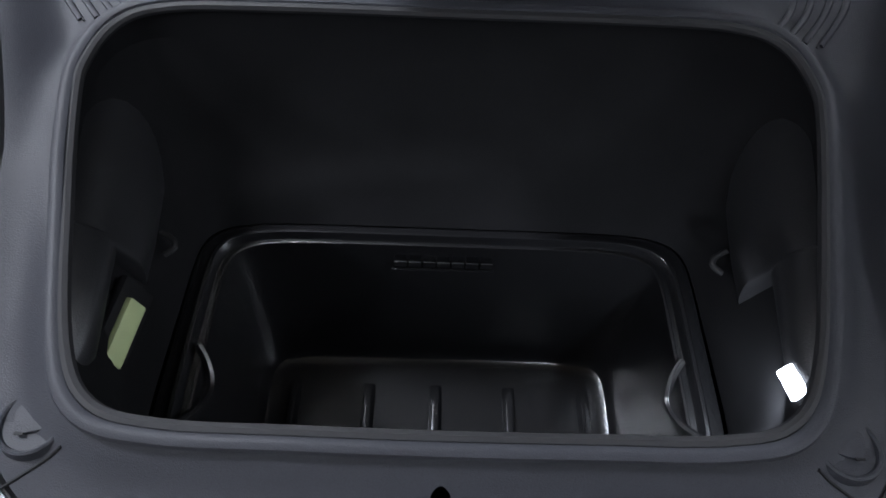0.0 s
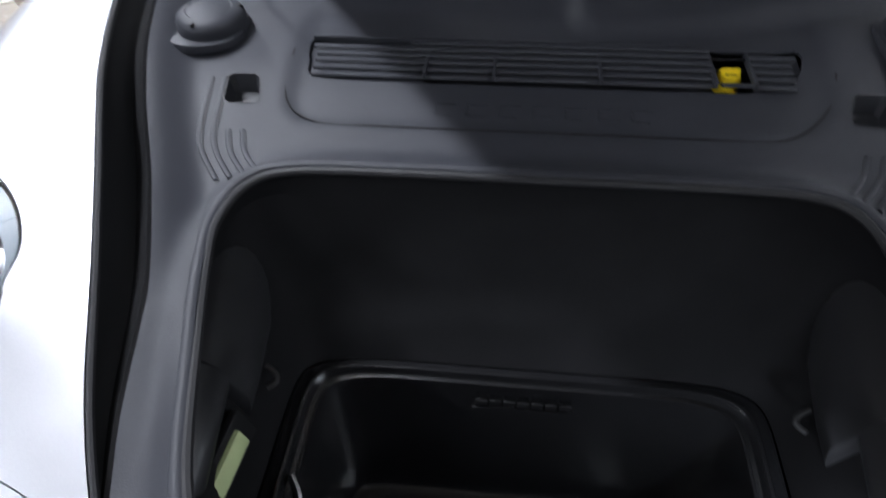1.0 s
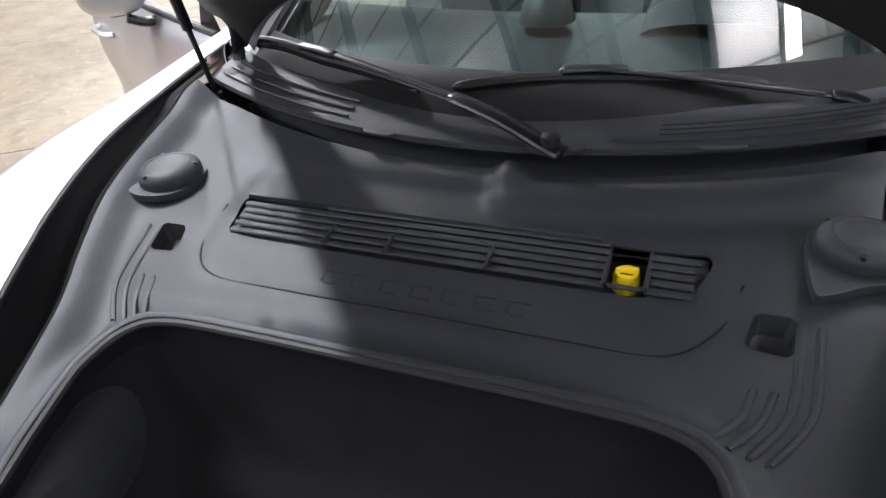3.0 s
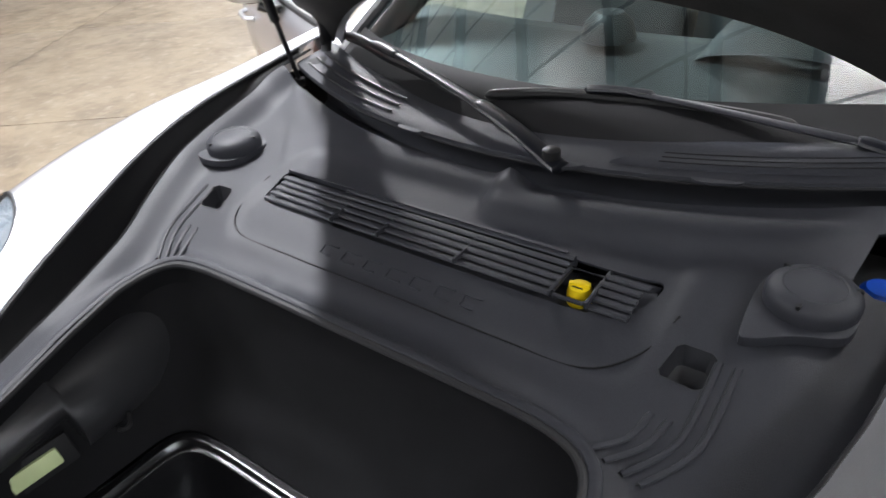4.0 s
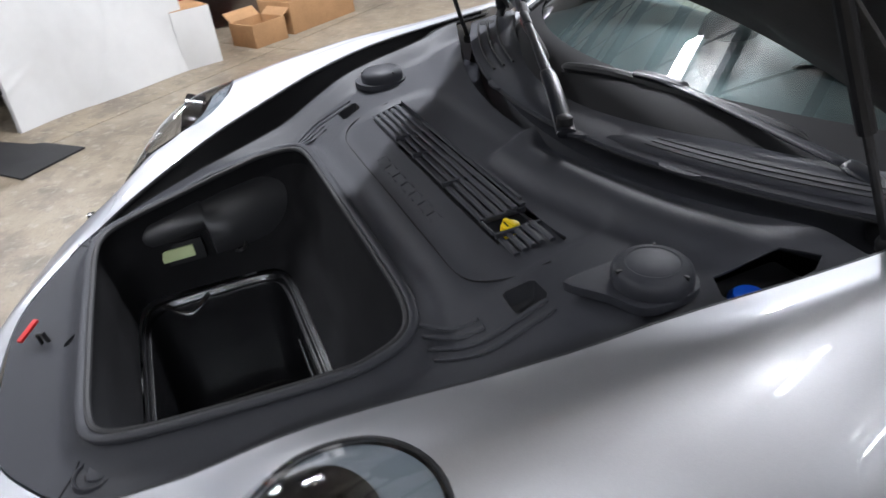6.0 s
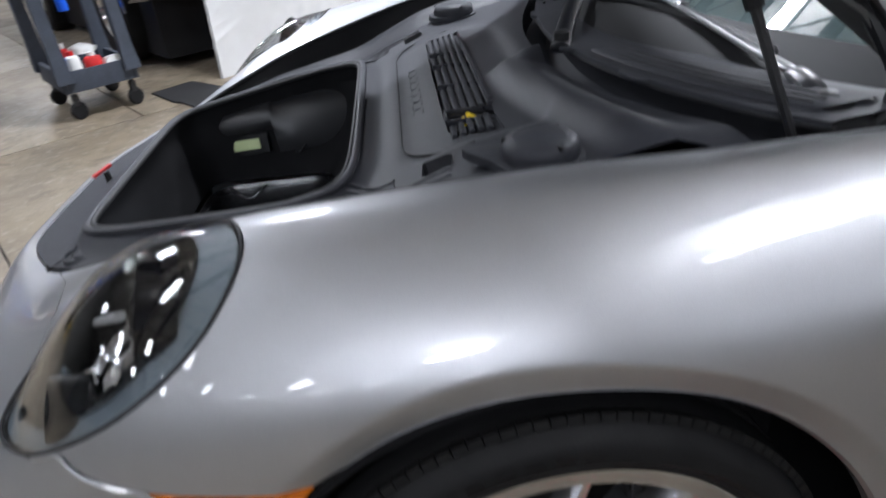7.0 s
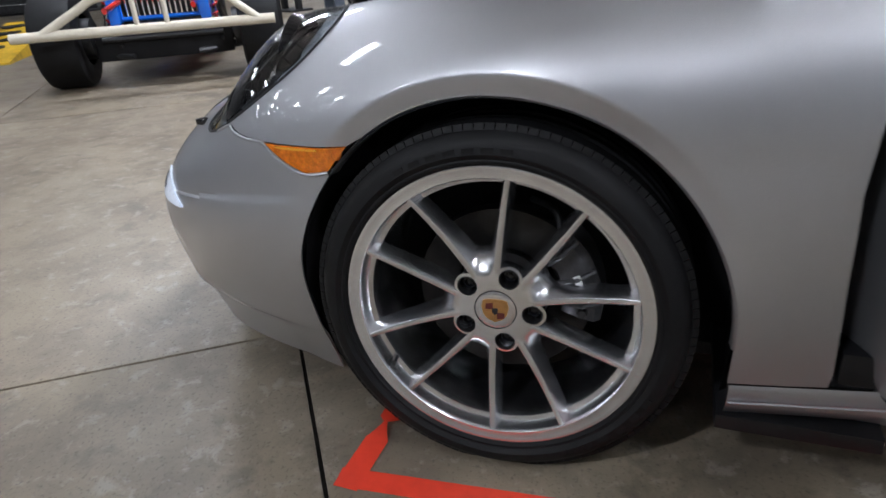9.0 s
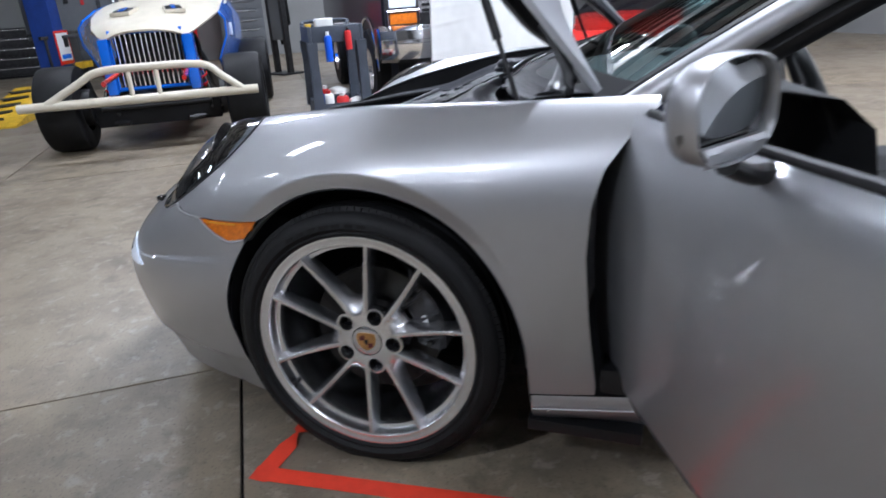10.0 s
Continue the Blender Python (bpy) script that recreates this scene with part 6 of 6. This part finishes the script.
# ---- plastic service cart ----
cart = thing("service_cart", "slate blue plastic service cart with bottles and tools", "cart", at=pose(-3.23, -2.21, 0, 0, 0, 36))
for z in (.17, .80):
    tray_bm = bmesh.new()
    for cx, cy, wx, wy, hz, zz in ((0, 0, .59, .42, .025, -.05), (0, -.215, .64, .03, .13, 0), (0, .215, .64, .03, .13, 0), (.305, 0, .03, .40, .13, 0), (-.305, 0, .03, .40, .13, 0)):
        box(wx, wy, hz, .010, Matrix.Translation((cx, cy, z + .07 + zz)), bm=tray_bm)
    part("tray", tray_bm, CARTM, cart)
for sx in (-1, 1):
    for sy in (-1, 1):
        leg = [[Vector((sx * (.297 + dx * w), sy * (.205 + dy * w), zz)) for dx, dy in ((-.5, -.5), (.5, -.5), (.5, .5), (-.5, .5))] for zz, w in ((.24, .100), (.40, .078), (.65, .070), (.81, .085))]
        part("post", loft(leg, closed=True, cap=True), CARTM, cart)
        c = part("castor", revolve([(.0, -.016), (.048, -.016), (.056, -.008), (.056, .008), (.048, .016), (0, .016)], 20, pose(sx * .27, sy * .18, .056, 0, 90, 20)), RUBBER, cart)
        part("fork", box(.05, .036, .07, .006, Matrix.Translation((sx * .27, sy * .18, .125))), DARKMETAL, c)
part("handle_bar", tube(smooth_path([(-.31, -.19, .93), (-.37, -.18, .96), (-.37, .18, .96), (-.31, .19, .93)], 5), .016, 8), CARTM, cart)


def canister(name, at, r, h, body, lid_, label, tip=0):
    t = thing(name, label, "can", at=at)
    part("can_body", revolve([(0, 0), (r * .95, 0), (r, .008), (r, h * .8), (r * .85, h * .9), (r * .4, h * .95), (r * .4, h)], 24), body, t)
    part("can_cap", revolve([(r * .45, h * .94), (r * .45, h * 1.08), (0, h * 1.08)], 20), lid_, t)
    return t


CM = cart.matrix_world.copy()
for (x, y, z, r, h, a, b, l) in ((.24, -.11, .205, .045, .19, SHIRT, REDPLASTIC, "white spray bottle with a red cap"), (.22, .01, .205, .055, .16, REDPLASTIC, SHIRT, "red fluid can standing in the cart"), (.25, -.17, .205, .026, .20, BLUELIFT, YELLOWP, "dark blue bottle with a yellow cap"),
                                 (.10, -.12, .205, .04, .22, REDPLASTIC, SHIRT, "red bottle standing in the cart"), (.352, -.075, .655, .031, .22, BLUEJUG, SHIRT, "blue spray bottle hung on the cart's rim"), (.349, .095, .740, .028, .16, REDPLASTIC, BLACK, "red spray bottle hung on the cart's rim")):
    canister("bottle", CM @ Matrix.Translation((x, y, z)), r, h, a, b, l)
roll = thing("paper_roll", "white paper roll lying in the cart", "roll", at=CM @ pose(.24, .12, .275, 0, 78, 10))
part("paper", revolve([(.02, -.055), (.060, -.055), (.062, -.05), (.062, .05), (.060, .055), (.02, .055)], 28, closed=True), SHIRT, roll)
rag = bmesh.new()
bmesh.ops.create_icosphere(rag, subdivisions=3, radius=.09)
for v in rag.verts:
    v.co += .03 * noise.noise_vector(v.co * 14)
    v.co.z = max(0, v.co.z * .55)
rg = tagged(part("rag", rag, SHIRT), "crumpled white shop rag in the cart", "rag")
rg.matrix_world = CM @ Matrix.Translation((.10, -.01, .37))
for (x, y, z, a, b, c, m_, l) in ((.02, -.04, .99, .16, .11, .05, REDPLASTIC, "red plastic tool case on the cart"), (.17, .05, .93, .20, .05, .03, DARKMETAL, "steel ratchet on the cart's top tray"), (.14, -.07, 1.005, .16, .14, .075, SHIRT, "white cardboard box on the cart's top tray"), (.10, -.20, .99, .10, .05, .03, YELLOWP, "yellow tape measure on the cart's rim"),
                            (-.15, .02, .95, .24, .26, .07, BLACK, "black tool tray on the cart"), (-.05, .02, .25, .30, .34, .09, BLACK, "black parts tray on the cart's lower shelf")):
    tk = tagged(part("tool_case", box(a, b, c, .008), m_), l, "tool")
    tk.matrix_world = CM @ Matrix.Translation((x, y, z - .05))

# ---- rubber mat ----
mt = tagged(part("floor_mat", prism([(-.42, -.15), (-.05, -.20), (.02, -.18), (.40, -.22), (.42, .19), (.08, .20), (.02, .17), (-.40, .16)], .012, None, .003), MATM), "black rubber floor mat lying on the concrete", "mat")
mt.matrix_world = pose(-3.13, -1.47, .0, 0, 0, 46)

# ---- pickup truck with chrome bumper ----
truck = thing("pickup_truck", "old dark pickup truck with a chrome front bumper", "truck", at=pose(-4.27, -1.12, 0.14, 0, 0, 125.6))
TRUCKP = material("dark_truck_paint", (0.02, 0.02, 0.025), rough=0.3, coat=0.6, stain=0.2)


def tp(name, bm, m_, label="", parent=None):
    return part(name, bm, m_, parent or truck, label)


# local -y points forward (world +x)
tp("front_bumper", loft([[(x, -.06 * (1 - abs(x) ** 4) + .10 * abs(x) ** 6 + dy, z) for x in np.linspace(-1, 1, 25)] for dy, z in ((.06, .40), (0, .43), (-.03, .50), (-.035, .57), (-.015, .58), (-.015, .60), (-.03, .61), (-.02, .69), (.06, .73))]), CHROME, "chrome truck bumper")
tp("truck_body", box(1.9, 4.6, .65, .08, Matrix.Translation((0, 2.45, .98)), 3), TRUCKP)
tp("truck_grille", box(1.25, .06, .34, .02, Matrix.Translation((0, .14, .98))), CHROME)
for k in range(6):
    tp("grille_slat", box(1.15, .03, .025, .006, Matrix.Translation((0, .10, .85 + .05 * k))), BLACK)
for sx in (1, -1):
    tp("turn_lamp", box(.26, .05, .10, .015, Matrix.Translation((sx * .76, .12, .79))), AMBER, "amber turn lamp")
    tp("truck_headlamp", box(.26, .05, .17, .02, Matrix.Translation((sx * .76, .12, .97))), DRLM)
    for y in (.95, 3.6):
        mm = pose(sx * .85, y, .28) @ Matrix.Rotation(radians(90 * sx), 4, "Y")
        w_ = tp("truck_wheel", revolve([(.22, -.13), (.39, -.13), (.42, -.09), (.42, .09), (.39, .13), (.22, .13)], 40, mm), RUBBER)
        tp("truck_rim", revolve([(.22, .125), (.20, .07), (.07, .09), (0, .10)], 32, mm), CHROME, parent=w_)
# added black block stands in for the deep shade beneath the truck
tp("underbody_shade_block", box(1.66, 3.9, .50, .05, Matrix.Translation((0, 2.15, .19))), GUTTERM)
tp("lamp_panel", box(1.86, .05, .42, .02, Matrix.Translation((0, .135, .93))), DARKMETAL)
for sx in (1, -1):
    tp("lamp_bezel", tube([(sx * .76 + x * .15, .088, .79 + z * .07) for x, z in ((-1, -1), (1, -1), (1, 1), (-1, 1))], .012, 8, True), CHROME)
    tp("bumper_end", loft([[(sx * 1.0, .10 + dy, z), (sx * 1.02, .22 + dy, z), (sx * 1.0, .42 + dy, z)] for dy, z in ((.04, .43), (0, .50), (-.01, .57), (0, .64), (.04, .71))]), CHROME)
    tp("arch_trim", tube([(sx * .965, .95 + .50 * math.cos(a), .30 + .50 * math.sin(a)) for a in np.linspace(0, math.pi, 18)], .016, 8), CHROME)
tp("truck_cab", box(1.7, 1.7, .62, .15, Matrix.Translation((0, 2.7, 1.58)), 3), TRUCKP)
tp("truck_frame", box(1.5, 4.2, .26, .02, Matrix.Translation((0, 2.5, .5))), BLACK)

# ---- white sheet leaning against the truck ----
ws = thing("foam_sheet", "large white sheet of wrapped foam standing on edge", "sheet")


def wrinkle(f, g):
    """Depth of the folds in the wrapping: f along the sheet, g up it."""
    d = .006 * noise.noise(Vector((f * 5, g * 4, 1))) + .003 * noise.noise(Vector((f * 16, g * 13, 4)))
    # one long slanting fold, and short ones bunched at the free edge
    d += .011 * math.exp(-((f - .80 + .42 * (1 - g) - .05 * math.sin(6 * g)) / .018) ** 2) * (.4 + .6 * g)
    d += .007 * math.exp(-((f - .90 + .34 * (1 - g)) / .014) ** 2) * g
    for g0, slope, long_, deep in ((.20, .5, .16, .008), (.26, .3, .12, .006), (.33, .7, .10, .006), (.45, .2, .18, .004), (.62, .25, .30, .005), (.72, .2, .36, .004)):
        d += deep * math.exp(-((g - g0 - slope * (f - .05)) / .010) ** 2) * math.exp(-(f / long_) ** 2)
    return d


rows = []
for k in range(73):
    f = k / 72
    base = Vector((-3.52, -1.42, 0)).lerp(Vector((-4.25, -.30, 0)), f)
    rows.append([tuple(base + Vector((-.10 * g - .02 * math.sin(9 * f + 2 * g), .02 * g, (1.42 - .25 * f) * g)) + Vector((-.02, -.01, 0)) * math.sin(5 * f) + Vector((.86, .51, 0)) * wrinkle(f, g)) for g in np.linspace(0, 1, 90)])
part("panel", thicken(loft(rows), .035, lambda c: Vector((1, .6, 0))), WHITEBOARD, ws)


# ---- boxes on the floor ----
def carton(at, sx, sy, sz, label, mat_=None, open_top=True, white_side=False):
    t = thing("carton", label, "box", at=at)
    mat_ = mat_ or CARD
    for s in (-1, 1):
        part("side", box(.012, sy, sz, .002, Matrix.Translation((s * (sx / 2 - .006), 0, sz / 2))), WHITEBOARD if white_side and s == 1 else mat_, t)
        part("end", box(sx - .026, .012, sz, .002, Matrix.Translation((0, s * (sy / 2 - .006), sz / 2))), mat_, t)
    part("bottom", box(sx - .026, sy - .026, .012, .002, Matrix.Translation((0, 0, .008))), mat_, t)
    if open_top:
        part("flap", box(.008, sy - .03, sz * .55, .002, Matrix.Translation((-sx / 2, 0, sz)) @ pose(0, 0, 0, 0, -50, 0) @ Matrix.Translation((0, 0, sz * .27))), mat_, t)
        part("flap", box(sx - .03, .008, sz * .5, .002, Matrix.Translation((0, sy / 2, sz)) @ pose(0, 0, 0, -60, 0, 0) @ Matrix.Translation((0, 0, sz * .24))), mat_, t)
    else:
        part("lid", box(sx - .004, sy - .004, .012, .003, Matrix.Translation((0, 0, sz - .002))), mat_, t)
    return t


carton(pose(-4.42, -.28, 0, 0, 0, 18), .36, .30, .42, "brown cardboard box with one white side", open_top=False, white_side=True)
carton(pose(-4.65, .28, 0, 0, 0, 30), .30, .34, .18, "small open cardboard box")
carton(pose(-5.05, .80, 0, 0, 0, 33), .38, .80, .26, "open orange-brown cardboard box on the floor")

# ---- red car ----
red = thing("red_car", "low red car parked behind the boxes", "car", at=pose(-7.3, .2, 0, 0, 0, 75))
prof = []
for y, hw, z0, z1 in ((-2.1, .55, .40, .55), (-2.0, .72, .30, .66), (-1.4, .82, .28, .74), (-.4, .85, .26, .82), (.8, .86, .26, .86), (1.9, .80, .32, .82), (2.2, .65, .42, .70)):
    prof.append([(hw * math.copysign(abs(math.cos(a)) ** .4, math.cos(a)), y, (z0 + z1) / 2 + (z1 - z0) / 2 * math.copysign(abs(math.sin(a)) ** .5, math.sin(a))) for a in np.linspace(0, 2 * math.pi, 33)[:-1]])
part("red_body", loft(prof, closed=True, cap=True), REDP, red)
part("red_cabin", loft([[(hw * x, y, z - .05 * x * x) for x in np.linspace(-1, 1, 9)] for y, hw, z in ((-.7, .70, .80), (-.1, .58, 1.15), (.7, .58, 1.17), (1.3, .68, .84))]), GLOSSBLACK, red)
for sx in (1, -1):
    for y in (-1.35, 1.35):
        mm = pose(sx * .78, y, .32) @ Matrix.Rotation(radians(90 * sx), 4, "Y")
        w_ = part("wheel", revolve([(.19, -.11), (.30, -.11), (.32, -.08), (.32, .08), (.30, .11), (.19, .11)], 36, mm), RUBBER, red)
        part("rim", revolve([(.19, .10), (.17, .05), (.06, .07), (0, .08)], 30, mm), CHROME, w_)

# ---- lift, ramp and benches at the far wall ----
ramp = thing("drive_on_ramp", "yellow and black striped lift ramp on the floor", "ramp", at=pose(-4.0, -7.2, 0, 0, 0, 32))
part("plate", prism([(-.9, 0), (.9, 0), (.9, .02), (-.9, .30)], .55, pose(0, .27, 0, 90, 0, 0)), YELLOWP, ramp)
for k in range(5):
    part("stripe", box(.12, .56, .008, 0, pose(-.7 + .32 * k, 0, .268 - .0497 * k, 0, 8.8, 35)), BLACK, ramp)
lift = thing("two_post_lift", "blue two-post car lift with yellow pads", "lift", at=pose(-7.6, -9.4, 0, 0, 0, 20))
for sx in (-1.5, 1.5):
    part("post", box(.30, .36, 3.6, .02, Matrix.Translation((sx, 0, 1.8))), BLUELIFT, lift)
    part("base", box(.5, .7, .05, .01, Matrix.Translation((sx, 0, .025))), BLUELIFT, lift)
    part("pad", box(.55, .16, .10, .02, Matrix.Translation((sx * .72, .3, .42))), YELLOWP, lift)
    board = part("placard", box(.42, .012, .52, .006, Matrix.Translation((sx, .20, .72))), REDP, lift, "red-framed safety placard")
    part("placard_sheet", box(.34, .006, .42, .002, Matrix.Translation((sx, .209, .73))), WHITEINK, board)
    part("placard_picture", box(.13, .004, .16, .002, Matrix.Translation((sx - .07, .214, .80))), DARKMETAL, board)
    part("placard_band", box(.28, .004, .07, .002, Matrix.Translation((sx, .214, .58))), BLUEP, board)


def cabinet(at, w, h, d, mat_, label):
    t = thing("tool_cabinet", label, "cabinet", "tool cabinets", at=at)
    part("carcass", box(w, d, h, .012, Matrix.Translation((0, 0, h / 2 + .05))), mat_, t)
    part("plinth", box(w - .06, d - .06, .06, .005, Matrix.Translation((0, 0, .03))), BLACK, t)
    n = max(3, int(h / .2))
    for k in range(n):
        dr = part("drawer", box(w - .06, .02, h / n - .02, .006, Matrix.Translation((0, d / 2 + .008, .05 + h * (k + .5) / n))), mat_, t)
        part("drawer_pull", box(w * .7, .02, .02, .005, Matrix.Translation((0, d / 2 + .026, .05 + h * (k + .8) / n))), CHROME, dr)
    return t


for (a, w, h, m_, l) in ((-2.2, 1.1, 1.0, REDP, "red tool cabinet against the wall"), (-3.6, 1.2, 1.5, WALLPAINT, "grey steel cabinet against the wall"), (-5.4, 1.4, 1.0, DARKMETAL, "dark steel cabinet against the wall"), (-.6, 1.0, 1.7, WALLPAINT, "tall grey steel cabinet against the wall")):
    cabinet(ROOM @ pose(X0 + .34, a, 0, 0, 0, -90), w, h, .6, m_, l)


# ---- hose stand behind the race car ----
stand = thing("hose_stand", "grey steel stand with black air hoses hung on it", "stand", at=pose(-8.2, -5.92, 0, 0, 0, 62))
part("foot_plate", box(.62, .42, .03, .006, Matrix.Translation((0, 0, .015))), DARKMETAL, stand)
for x in (-.22, .22):
    part("upright", box(.09, .09, 2.05, .008, Matrix.Translation((x, 0, 1.05))), DARKMETAL, stand)
part("back_panel", box(.36, .02, 1.45, .004, Matrix.Translation((0, -.03, 1.30))), WALLPAINT, stand)
for k, x in enumerate((-.13, -.03, .08, .16)):
    part("hung_hose", tube(smooth_path([(x, .05, 1.95), (x + .03, .09, 1.5 - .1 * k), (x - .02, .10, .75 + .12 * k), (x + .05, .09, .50 + .14 * k), (x + .09, .08, .9), (x + .06, .06, 1.9)], 5), .024, 8), RUBBER, stand)
part("hose_hook", tube([(-.22, .06, 1.97), (.24, .06, 1.97)], .018, 8), DARKMETAL, stand)

# ---- bench and bucket by the far wall ----
def bench(at, w):
    t = thing("work_bench", "dark steel work bench with clutter below a pegboard", "bench", "work benches", at=at)
    part("top", box(w, .65, .05, .008, Matrix.Translation((0, 0, .88))), DARKMETAL, t)
    for sx in (-1, 1):
        for sy in (-.27, .27):
            part("leg", box(.06, .06, .86, .006, Matrix.Translation((sx * (w / 2 - .08), sy, .43))), BLACK, t)
    part("shelf", box(w - .1, .58, .03, .005, Matrix.Translation((0, 0, .25))), BLACK, t)
    part("backboard", box(w, .03, .80, .006, Matrix.Translation((0, -.33, 1.35))), WALLPAINT, t)
    rnd = random.Random(7)
    for k in range(9):
        part("hanging_tool", box(.04 + .05 * rnd.random(), .02, .14 + .22 * rnd.random(), .005, Matrix.Translation((-w / 2 + .18 + (w - .36) * k / 8, -.30, 1.32 + .18 * rnd.random()))), (DARKMETAL, REDPLASTIC, BLACK, CHROME)[k % 4], t)
    for k in range(5):
        part("bin", box(.20, .26, .16 + .06 * (k % 2), .012, Matrix.Translation((-w / 2 + .3 + (w - .6) * k / 4, .0, .36))), (BLACK, BLUELIFT, REDPLASTIC, BLACK, DARKMETAL)[k], t)
    return t


bench(pose(-7.2, -8.6, 0, 0, 0, 335), 2.4)
bucket = thing("bucket", "red plastic bucket on the floor", "bucket", at=pose(-5.75, -8.05, 0))
part("pail", revolve([(0, 0), (.12, 0), (.125, .01), (.15, .30), (.156, .305), (.15, .31), (.145, .30), (.118, .015), (0, .012)], 28), REDPLASTIC, bucket)
part("bail", tube([(.15 * math.cos(a), .02, .30 + .10 * math.sin(a)) for a in np.linspace(0, math.pi, 14)], .005, 6), DARKMETAL, bucket)
